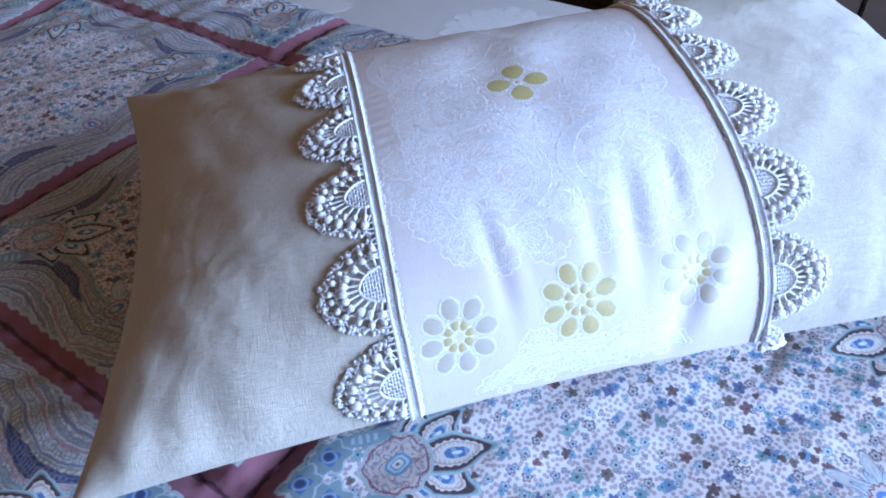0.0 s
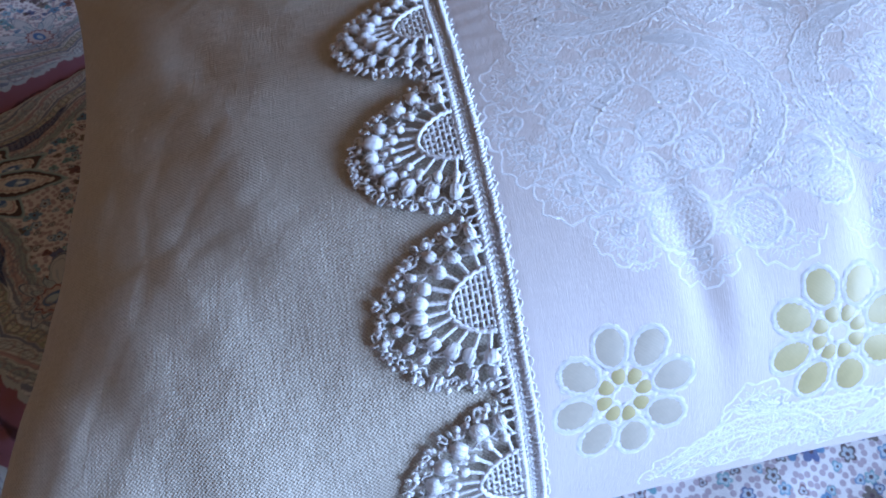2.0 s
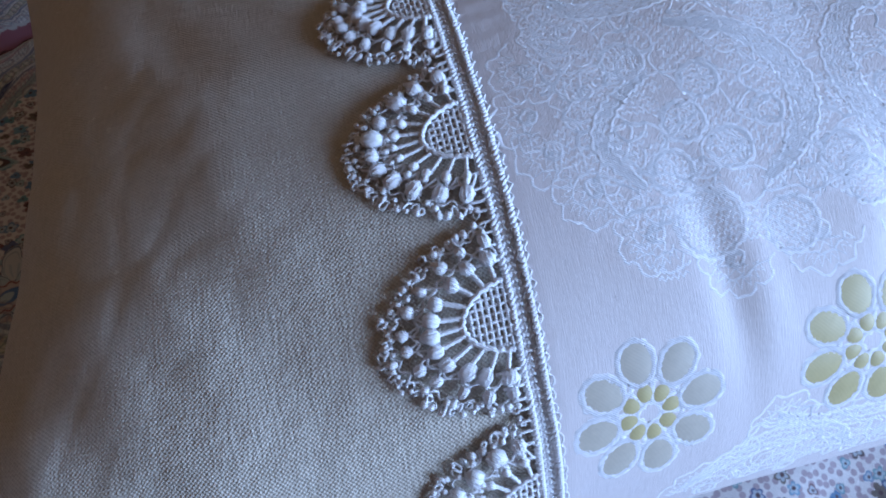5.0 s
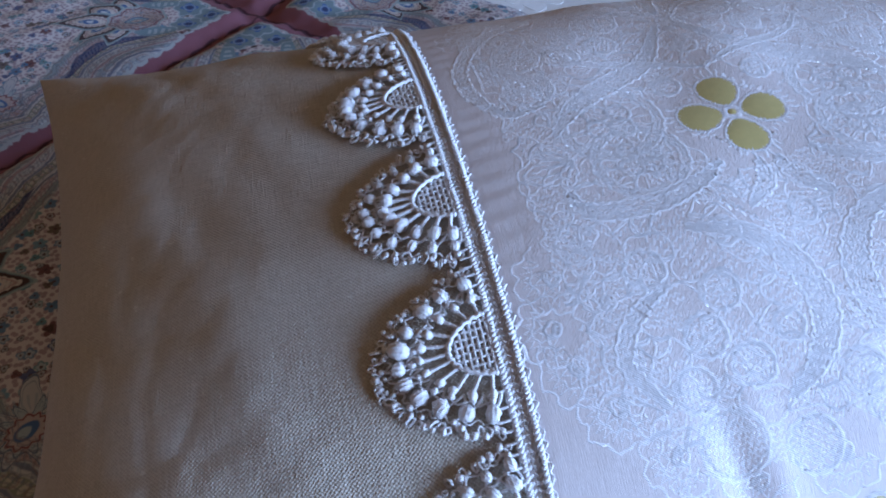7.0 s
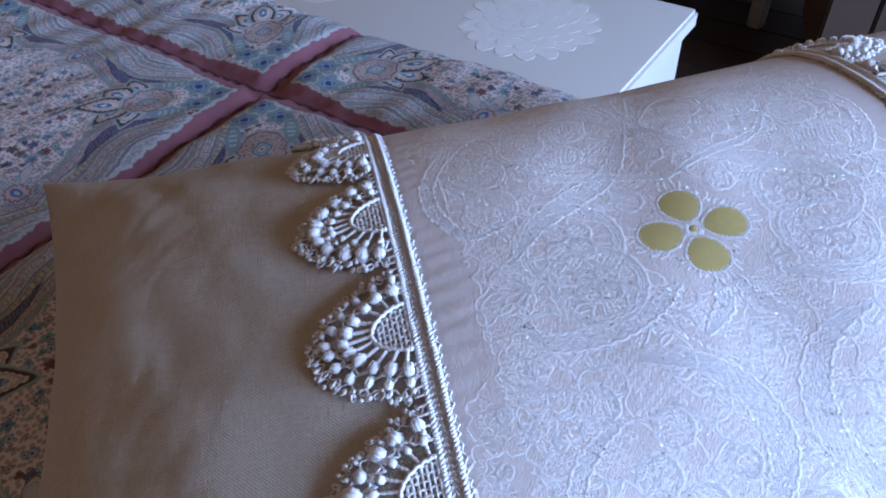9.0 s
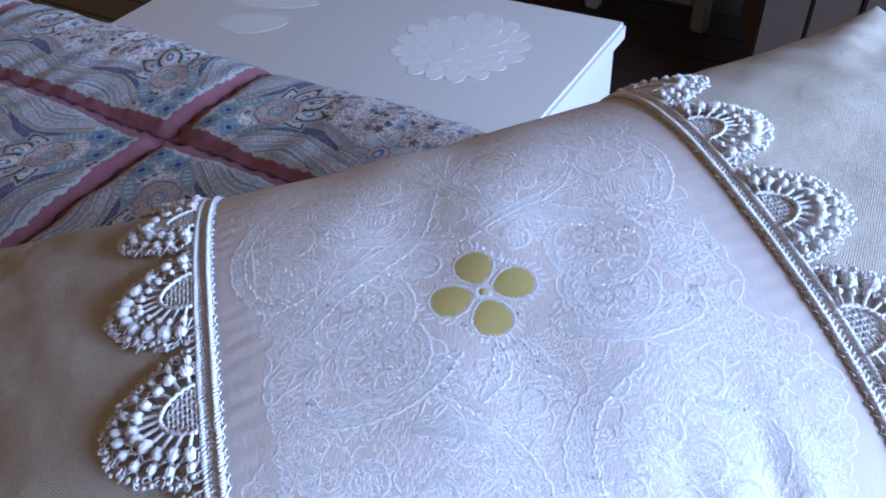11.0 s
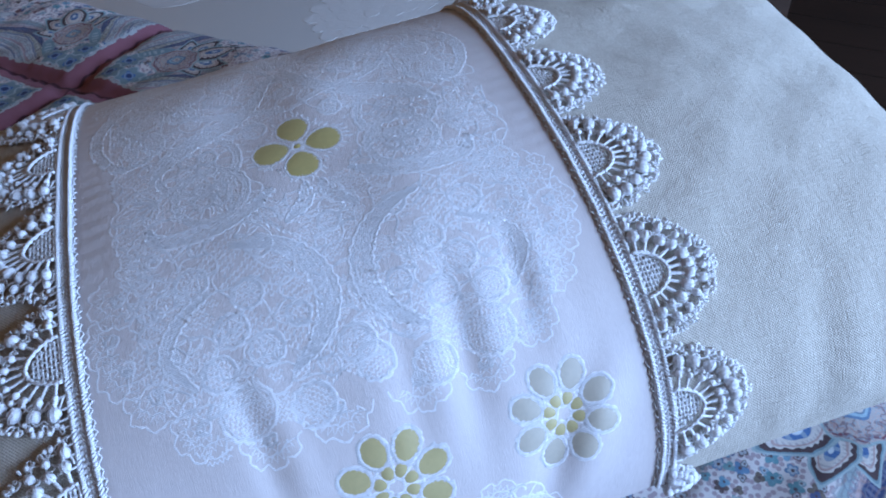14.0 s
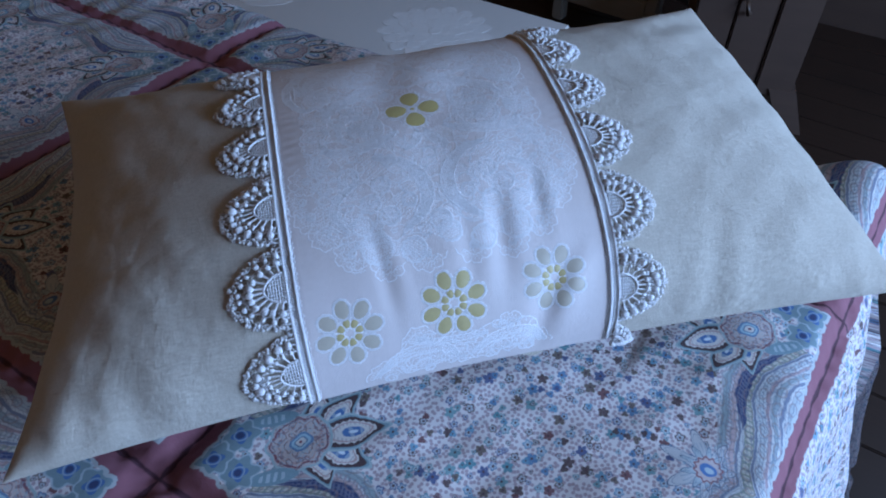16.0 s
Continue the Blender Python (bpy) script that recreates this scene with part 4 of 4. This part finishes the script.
class Stitch:
    """Cords laid on the panel, in the panel's own coordinates."""

    def __init__(self, seed):
        self.mesh, self.rnd = Mesh(), random.Random(seed)

    def cord(self, line, radius=0.0005, h=0.0012, closed=False, shake=0.0004):
        p = np.asarray(line, float)
        k = len(p)
        ph = self.rnd.uniform(0, 6.28)
        w = np.arange(k)
        off = shake * np.stack([np.sin(w * 1.3 + ph), np.cos(w * 1.7 + ph)], -1)
        if closed:
            off *= np.minimum(1, np.minimum(w, k - w) / 4.0)[:, None]
        p = p + off
        p[:, 1] = np.clip(p[:, 1], S_FRONT + 0.001, 0.165)
        rad = radius * (1.5 if radius > 0.00045 else 1.4) * (1.0 + 0.25 * np.sin(w * 2.4 + ph))
        base = on_pillow(p[:, 0], p[:, 1], 0.00093)
        up = on_pillow(p[:, 0], p[:, 1], 0.00293) - base
        up /= np.linalg.norm(up, axis=1)[:, None]
        t = (np.roll(base, -1, 0) - np.roll(base, 1, 0)) if closed else np.gradient(base, axis=0)
        t /= np.linalg.norm(t, axis=1)[:, None] + 1e-12
        across = np.cross(t, up)
        crown = (0.00008 + 0.11 * radius + 0.4 * max(0.0, h - 0.0012)) * (1 + 0.12 * np.sin(w * 1.9 + ph))
        profile = [(-1.0, 0.0), (-0.62, 0.62), (0.0, 1.0), (0.62, 0.62), (1.0, 0.0)]
        v = np.stack([base + across * (rad * x)[:, None] + up * (crown * z)[:, None] for x, z in profile], 1)
        faces = [(i * 5 + j, i * 5 + j + 1, (i + 1) % k * 5 + j + 1, (i + 1) % k * 5 + j) for i in range(k if closed else k - 1) for j in range(4)]
        self.mesh.add(v.reshape(-1, 3), faces)
        return self

    def ring(self, c, s, R, lobes=0, depth=0.0, radius=0.0005, squash=1.0, turn=0.0):
        n = max(16, int(2 * np.pi * R / 0.0009))
        q = np.linspace(0, 2 * np.pi, n, endpoint=False)
        r = R * (1 + depth * (np.abs(np.sin(q * lobes / 2 + turn)) - 0.5)) if lobes else R + 0 * q
        return self.cord(np.stack([c + r * np.cos(q + turn), s + squash * r * np.sin(q + turn)], -1), radius, closed=True)

    def spiral(self, c, s, R, turns, radius=0.00045, way=1):
        n = int(turns * 2 * np.pi * R * 0.6 / 0.0008) + 12
        q = np.linspace(0.05, 1, n)
        ang = way * q * turns * 2 * np.pi + self.rnd.uniform(0, 6)
        return self.cord(np.stack([c + R * q * np.cos(ang), s + R * q * np.sin(ang)], -1), radius)

    def bars(self, c, s, r0, r1, count, a0=0.0, a1=6.283, radius=0.00032):
        for ang in np.linspace(a0, a1, count, endpoint=abs(a1 - a0) < 6.2):
            ang += self.rnd.uniform(-0.06, 0.06)
            q = np.linspace(r0, r1, 6)
            self.cord(np.stack([c + q * math.cos(ang), s + q * math.sin(ang)], -1), radius, 0.0010, shake=0.0001)
        return self

    def band(self, points, count, gap, radius=0.00042):
        n = int(sum(math.dist(a, b) for a, b in zip(points, points[1:])) / 0.0009) + 8
        p = spline(points, n)
        t = np.gradient(p, axis=0)
        t /= np.linalg.norm(t, axis=1)[:, None]
        side = np.stack([-t[:, 1], t[:, 0]], -1)
        swell = 0.2 + 0.8 * np.sin(np.linspace(0, np.pi, n)) ** 0.9
        for k in range(count):
            edge = k in (0, count - 1)
            self.cord(p + side * (swell * gap * (k - (count - 1) / 2))[:, None], radius * (1.2 if edge else 1.0), 0.0013 if edge else 0.0012)
        return self

    def scribble(self, c, s, R, length, radius=0.00036):
        """A wandering couched thread that fills a round."""
        n = int(length / 0.0008)
        x = y = 0.0
        ang = self.rnd.uniform(0, 6.28)
        turn = 0.0
        out = []
        for _ in range(n):
            turn = 0.8 * turn + self.rnd.uniform(-0.55, 0.55)
            ang += turn
            if x * x + y * y > R * R:
                ang = math.atan2(-y, -x) + self.rnd.uniform(-0.7, 0.7)
            x += 0.0008 * math.cos(ang)
            y += 0.0008 * math.sin(ang)
            out.append((c + x, s + y))
        return self.cord(out, radius, 0.0010, shake=0.0)


def shell(c, s, R, turn, span, seed):
    """A fan of crocheted rows: arcs with zigzag thread between them and a scalloped edge."""
    e = Stitch(seed)
    rows = max(2, int(R * 0.72 / 0.0026))
    for k in range(rows + 1):
        r = R * (0.28 + 0.72 * k / rows)
        half = span / 2 * (0.75 + 0.25 * k / rows)
        n = max(10, int(2 * half * r / 0.0009))
        q = np.linspace(-half, half, n) + turn
        wave = r + (0.0020 * np.abs(np.sin((q - turn) * math.pi * r / 0.0068)) if k == rows else 0 * q)
        e.cord(np.stack([c + wave * np.cos(q), s + wave * np.sin(q)], -1), 0.00040 if k in (0, rows) else 0.00038)
        if k < rows:
            gap = R * 0.72 / rows
            m = max(8, int(2 * half * r / 0.00075))
            q = np.linspace(-half, half, m) + turn
            zig = r + gap * (0.5 + 0.38 * np.where(np.arange(m) % 2, 1, -1)) + np.array([e.rnd.uniform(-0.0002, 0.0002) for _ in range(m)])
            e.cord(np.stack([c + zig * np.cos(q), s + zig * np.sin(q)], -1), 0.00042, 0.0010, shake=0.0)
    e.ring(c, s, R * 0.24, radius=0.0005).scribble(c, s, R * 0.2, 0.02)
    return part("embroidered_shell", e.mesh, CORD, band)


def crochet(e, c, s, R, turn):
    """A round of looped rows inside a thicker edge."""
    e.ring(c, s, R, radius=0.00062).ring(c, s, R * 0.88, radius=0.0004)
    rows = max(3, int(1.7 * R / 0.0015))
    for i in range(rows):
        y = R * 0.84 * (2 * (i + 0.5) / rows - 1)
        half = math.sqrt(max(0.0, (R * 0.86) ** 2 - y * y))
        n = max(5, int(2 * half / 0.0007))
        x = np.linspace(-half, half, n)
        yy = y + 0.0012 * np.cos(x / R * 1.3) + 0.00042 * np.where(np.arange(n) % 2, 1, -1)
        e.cord(np.stack([c + x * math.cos(turn) - yy * math.sin(turn), s + x * math.sin(turn) + yy * math.cos(turn)], -1), 0.00038, 0.0010, shake=0.00012)


def medallion(c, s, R, turn, seed):
    e = Stitch(seed)
    crochet(e, c, s, R, turn)
    return part("embroidered_round", e.mesh, CORD, band)


def wheel(c, s, R, seed):
    """A banded ring with bars round a cluster of small leaves."""
    e = Stitch(seed)
    e.ring(c, s, R, radius=0.00062).ring(c, s, R * 0.91, radius=0.00042).ring(c, s, R * 0.82, radius=0.00055)
    for r in (R * 0.955, R * 0.865):
        n = int(2 * np.pi * r / 0.00075) // 2 * 2
        q = np.linspace(0, 2 * np.pi, n, endpoint=False)
        rr = r + R * 0.032 * np.where(np.arange(n) % 2, 1, -1)
        e.cord(np.stack([c + rr * np.cos(q), s + rr * np.sin(q)], -1), 0.00036, 0.0010, True, 0.0001)
    e.bars(c, s, R * 0.5, R * 0.82, 15, radius=0.0004)
    for k in range(4):
        ang = 0.6 + k * 1.6
        crochet(e, c + R * 0.3 * math.cos(ang), s + R * 0.3 * math.sin(ang), R * 0.23, ang)
    return part("embroidered_wheel", e.mesh, CORD, band)


def scroll(points, count, gap, seed):
    e = Stitch(seed)
    e.band(points, count, gap)
    p = spline(points, int(sum(math.dist(a, b) for a, b in zip(points, points[1:])) / 0.0008))
    t = np.gradient(p, axis=0)
    t /= np.linalg.norm(t, axis=1)[:, None]
    side = np.stack([-t[:, 1], t[:, 0]], -1)
    swell = gap * (0.2 + 0.8 * np.sin(np.linspace(0, np.pi, len(p))) ** 0.9)
    for k in range(count - 1):
        off = swell * (k - (count - 2) / 2 + 0.36 * np.where(np.arange(len(p)) % 2, 1, -1))
        e.cord(p + side * off[:, None], 0.00038, 0.0010, shake=0.0001)
    return tagged(part("embroidered_scroll", e.mesh, CORD, band), kind="stuff")


def sprig(c, s, turn, size, seed):
    """Five pointed leaves from one stem."""
    e = Stitch(seed)
    for k in range(-2, 3):
        ang = turn + k * 0.5
        l = size * (1 - 0.12 * abs(k))
        for side in (-1, 1):
            q = np.linspace(0, 1, 14)
            x, y = q * l, side * np.sin(q * np.pi) ** 0.8 * l * 0.2
            e.cord(np.stack([c + x * math.cos(ang) - y * math.sin(ang), s + x * math.sin(ang) + y * math.cos(ang)], -1), 0.00045)
        q = np.linspace(0.1, 0.85, 10)
        e.cord(np.stack([c + q * l * math.cos(ang), s + q * l * math.sin(ang)], -1), 0.0004)
    return tagged(part("embroidered_sprig", e.mesh, CORD, band), kind="stuff")


def net(c0, c1, s0, s1, spacing, seed, keep):
    """Thin tie-bars between the motifs."""
    e = Stitch(seed)
    pts = []
    for _ in range(4000):
        p = (e.rnd.uniform(c0, c1), e.rnd.uniform(s0, s1))
        if keep(*p) and all(math.dist(p, o) > spacing for o in pts):
            pts.append(p)
    for i, p in enumerate(pts):
        near = sorted((math.dist(p, o), k) for k, o in enumerate(pts) if k != i)[:3]
        for dist, k in near:
            if k > i or e.rnd.random() < 0.4:
                o = pts[k]
                bow = e.rnd.uniform(-0.25, 0.25) * dist
                q = np.linspace(0, 1, 8)
                nx, ny = -(o[1] - p[1]) / dist, (o[0] - p[0]) / dist
                line = np.stack([p[0] + (o[0] - p[0]) * q + nx * bow * np.sin(q * np.pi), p[1] + (o[1] - p[1]) * q + ny * bow * np.sin(q * np.pi)], -1)
                e.cord(line, 0.00045, 0.0009, shake=0.0001)
    return tagged(part("embroidered_net", e.mesh, CORD, band), kind="stuff")


def oval(q, full):
    """Half-width of a petal along its length, widest beyond the middle when full is over 1."""
    p = np.clip(q, 0, 1) ** full
    return np.sqrt(np.maximum(4 * p * (1 - p), 0.0004))


def petal_mesh(c, s, ang, r0, r1, wide, full=1.12):
    """A slightly domed satin petal with a blunt end."""
    m = Mesh()
    nq, nw = 26, 9
    q, w = np.meshgrid((1 - np.cos(np.linspace(0, np.pi, nq))) / 2, np.linspace(-1, 1, nw), indexing="ij")
    half = wide * oval(q, full)
    x, y = r0 + (r1 - r0) * q, half * w
    y = y * (1 + 0.07 * np.sin(q * 71 + ang * 9) * np.abs(w) + 0.05 * np.sin(q * 173 + ang * 5) * np.abs(w))
    P = on_pillow(c + x * math.cos(ang) - y * math.sin(ang), s + x * math.sin(ang) + y * math.cos(ang), 0.00105 + 0.0002 * (1 - w * w) * np.sin(np.pi * np.clip(q, 0.02, 0.98)))
    idx = np.arange(nq * nw).reshape(nq, nw)
    m.add(P, np.stack([idx[:-1, :-1], idx[1:, :-1], idx[1:, 1:], idx[:-1, 1:]], -1).reshape(-1, 4).tolist())
    return m


def cutwork_flower(c, s, petals, r0, r1, wide, turn, material, heart, seed, label):
    """Openwork flower: corded outlines with satin petals inside."""
    e = Stitch(seed)
    made = []
    full = 1.12 if heart else 1.28
    for k in range(petals):
        ang = turn + 2 * np.pi * k / petals
        q = (1 - np.cos(np.concatenate([np.linspace(0, np.pi, 18), np.linspace(np.pi, 0, 18)[1:-1]]))) / 2
        side = np.concatenate([np.ones(18), -np.ones(16)])
        half = (wide + 0.0007) * oval(q, full) * side
        x = r0 - 0.0005 + (r1 - r0 + 0.0011) * q
        line = np.stack([c + x * math.cos(ang) - half * math.sin(ang), s + x * math.sin(ang) + half * math.cos(ang)], -1)
        e.cord(line, 0.00070 if heart else 0.00042, 0.0013, True, 0.0002)
        if heart:
            e.cord(line + e.rnd.uniform(-0.0005, 0.0005), 0.0004, 0.0013, True, 0.0006)
        heart_of = np.array([c + (r0 + r1) / 2 * math.cos(ang), s + (r0 + r1) / 2 * math.sin(ang)])
        for p in line[::1 if not heart else 2]:
            way = heart_of - p
            way /= np.linalg.norm(way)
            q = np.linspace(-0.0006, e.rnd.uniform(0.0005, 0.0015 if not heart else 0.0010), 4)[:, None]
            e.cord(p + way * q + np.array([e.rnd.uniform(-0.0002, 0.0002)]), 0.00026, 0.00135, shake=0.0)
        made.append(petal_mesh(c, s, ang, r0, r1, wide, full))
    if heart:
        e.ring(c, s, r0 * 0.98, petals, 0.12, 0.00065, turn=turn).ring(c, s, r0 * 0.34, radius=0.0006)
        e.bars(c, s, r0 * 0.34, r0 * 0.95, petals, turn + np.pi / petals, turn + np.pi / petals + 6.2831, 0.0006)
    else:
        e.ring(c, s, r0 * 0.72, radius=0.0009)
        for k in range(46):
            ang = turn + k * 6.283 / 46 + e.rnd.uniform(-0.05, 0.05)
            q = np.linspace(r1 + 0.0012, r1 + e.rnd.uniform(0.003, 0.006), 5) * (1.0 - 0.30 * (0.5 - 0.5 * math.cos(4 * (ang - turn))))
            e.cord(np.stack([c + q * math.cos(ang), s + q * math.sin(ang)], -1), 0.0005, 0.0010)
    flower = part("cutwork_flower", e.mesh, CORD, pillow, label)
    for m in made:
        part("petal", m, material, flower)
    if heart:
        for k in range(petals):
            ang = turn + 2 * np.pi * k / petals
            part("heart_petal", petal_mesh(c, s, ang, r0 * 0.38, r0 * 0.93, r0 * 0.235), PALEGOLD, flower)
    else:
        part("heart", petal_mesh(c - r0 * 0.42, s, 0, 0, r0 * 0.84, r0 * 0.40), GOLD, flower)


cutwork_flower(-0.0075, -0.0165, 4, 0.0034, 0.0176, 0.0063, -0.02, GOLD, False, 1, "flower with four straw-yellow satin petals")
cutwork_flower(-0.009, -0.156, 8, 0.0088, 0.0196, 0.0041, 0.30, PALEGOLD, True, 2, "flower with eight straw-yellow satin petals")
cutwork_flower(-0.071, -0.160, 8, 0.0088, 0.0196, 0.0041, 0.18, BEIGE, True, 3, "flower with eight beige satin petals")
cutwork_flower(0.053, -0.152, 8, 0.0088, 0.0196, 0.0041, 0.36, BEIGE, True, 4, "flower with eight beige satin petals")

# the design is worked twice, mirrored on the line through the flowers
STRIPS = [([(-0.041, -0.056), (-0.025, -0.062), (-0.015, -0.074), (-0.013, -0.088), (-0.019, -0.100), (-0.029, -0.108)], 6, 0.0017),
          ([(-0.069, -0.036), (-0.065, -0.044), (-0.047, -0.046), (-0.031, -0.042), (-0.021, -0.036)], 5, 0.0017),
          ([(-0.009, 0.040), (-0.023, 0.018), (-0.041, 0.008), (-0.055, 0.000), (-0.066, -0.012)], 6, 0.0017),
          ([(-0.010, 0.044), (-0.025, 0.062), (-0.049, 0.066), (-0.070, 0.057), (-0.085, 0.036), (-0.086, 0.018), (-0.077, 0.003), (-0.064, 0.004)], 4, 0.0018),
          ([(-0.009, -0.037), (-0.011, -0.046), (-0.020, -0.054)], 4, 0.0018),
          ([(-0.006, 0.008), (-0.024, 0.016), (-0.044, 0.022), (-0.056, 0.034)], 3, 0.0017),
          ([(-0.052, -0.072), (-0.063, -0.078), (-0.070, -0.090), (-0.062, -0.104)], 4, 0.0016),
          ([(-0.008, 0.050), (-0.014, 0.072), (-0.028, 0.090)], 4, 0.0018)]
ROUNDS = [(-0.039, -0.077, 0.0056), (-0.047, -0.088, 0.0060), (-0.037, -0.098, 0.0060), (-0.054, -0.101, 0.0060), (-0.057, -0.066, 0.0060), (-0.048, -0.116, 0.0092),
          (-0.027, -0.121, 0.0074), (-0.067, 0.013, 0.0088), (-0.066, 0.032, 0.0085), (-0.048, 0.044, 0.0090), (-0.029, 0.048, 0.0075), (-0.050, 0.028, 0.0060), (-0.034, 0.032, 0.0060), (-0.064, 0.048, 0.0060),
          (-0.022, 0.002, 0.0048), (-0.031, -0.060, 0.0046), (-0.024, -0.090, 0.0044)]
FANS = [(-0.071, -0.052, 0.0105), (-0.084, -0.063, 0.0085), (-0.088, -0.077, 0.0080), (-0.084, -0.089, 0.0085), (-0.076, -0.102, 0.0085), (-0.064, -0.117, 0.0080), (-0.071, -0.074, 0.0075), (-0.068, -0.092, 0.0070),
        (-0.021, -0.126, 0.0090), (-0.044, -0.128, 0.0075), (-0.060, 0.072, 0.0120), (-0.034, 0.078, 0.0115), (-0.079, 0.060, 0.0095)]
HEART = (-0.006, -0.035)


def mirrored(c, flip):
    return -0.012 - c if flip else c


def ground_rows(seed):
    """Rows of looped thread that fill the cloth between the motifs, with open windows left in them."""
    e = Stitch(seed)
    for s0 in np.arange(-0.120, 0.092, 0.0018):
        c = np.arange(-0.090, 0.078, 0.0008)
        k = np.arange(len(c))
        s = s0 + 0.006 * np.sin(c * 62 + s0 * 40) + 0.003 * np.sin(c * 151 + s0 * 90) + 0.0006 * np.where(k % 2, 1, -1) + np.array([e.rnd.uniform(-0.00035, 0.00035) for _ in c])
        hole = np.sin(c * 410 + 1.7 * np.sin(s * 230)) * np.sin(s * 395 + 1.9 * np.sin(c * 260)) + 0.5 * np.sin(c * 170 + s * 220)
        keep = (hole < 0.40) & (np.hypot(c + 0.0075, s + 0.0165) > 0.0225) & (np.abs(c + 0.006) < 0.076 - 0.5 * np.maximum(0, -0.092 - s) - 0.25 * np.maximum(0, s - 0.05))
        for wx in (-0.047, 0.035):
            keep &= np.hypot(c - wx, s + 0.010) > 0.0175
        start = 0
        for i in range(1, len(c) + 1):
            if i == len(c) or keep[i] != keep[start]:
                if keep[start] and i - start > 4:
                    e.cord(np.stack([c[start:i], s[start:i]], -1), 0.0004, 0.0009, shake=0.0)
                start = i
    return tagged(part("embroidered_filling", e.mesh, CORD, band), kind="stuff")


ground_rows(7)
for flip in (0, 1):
    seed = 200 * flip
    for i, (points, count, gap) in enumerate(STRIPS):
        scroll([(mirrored(c, flip), s) for c, s in points], count, gap, seed + 10 + i)
    for i, (c, s, R) in enumerate(ROUNDS):
        medallion(mirrored(c, flip), s, R, math.sin(i * 2.7 + flip) * 1.5, seed + 40 + i)
    for i, (c, s, R) in enumerate(FANS):
        out = math.atan2(s - HEART[1], c - HEART[0]) + 0.25 * math.sin(i * 2.1)
        shell(mirrored(c + 0.25 * R * math.cos(out + np.pi), flip), s - 0.25 * R * math.sin(out), R * 1.1, math.pi - out if flip else out, 3.7, seed + 80 + i)
    wheel(mirrored(-0.047, flip), -0.010, 0.0175, seed + 110)
    wheel(mirrored(-0.044, flip), -0.029, 0.0150, seed + 111)
    sprig(mirrored(-0.064, flip), -0.024, math.pi * (1 - flip) + 0.1 * (1 - 2 * flip), 0.016, seed + 112)
    medallion(mirrored(-0.008, flip) - 0.0, -0.106 - 0.008 * flip, 0.0065, 0.4, seed + 113)
medallion(-0.005, -0.058, 0.0042, 0.3, 430)
medallion(-0.006, 0.022, 0.0042, 0.3, 431)
sprig(-0.006, 0.034, 1.5, 0.012, 432)
scroll([(-0.058, -0.194), (-0.046, -0.184), (-0.030, -0.181), (-0.016, -0.184), (-0.008, -0.192)], 4, 0.0026, 88)
scroll([(0.000, -0.192), (0.012, -0.184), (0.028, -0.182), (0.040, -0.186), (0.046, -0.192)], 4, 0.0026, 89)
scroll([(-0.034, -0.172), (-0.022, -0.178), (-0.004, -0.179), (0.010, -0.178)], 3, 0.0022, 90)
for i, (c, s, R) in enumerate([(-0.050, -0.196, 0.014), (-0.026, -0.194, 0.012), (-0.006, -0.193, 0.011), (0.014, -0.193, 0.012), (0.036, -0.192, 0.013), (0.024, -0.174, 0.008), (-0.032, -0.172, 0.008)]):
    shell(c, s - 0.003, R, 1.57, 3.0, 100 + i)
net(-0.082, 0.074, -0.114, 0.085, 0.0045, 120, lambda c, s: math.dist((c, s), (-0.0075, -0.0165)) > 0.023 and abs(c + 0.004) < 0.080 - 0.25 * max(0, -0.06 - s))
net(-0.045, 0.04, -0.198, -0.172, 0.005, 121, lambda c, s: True)
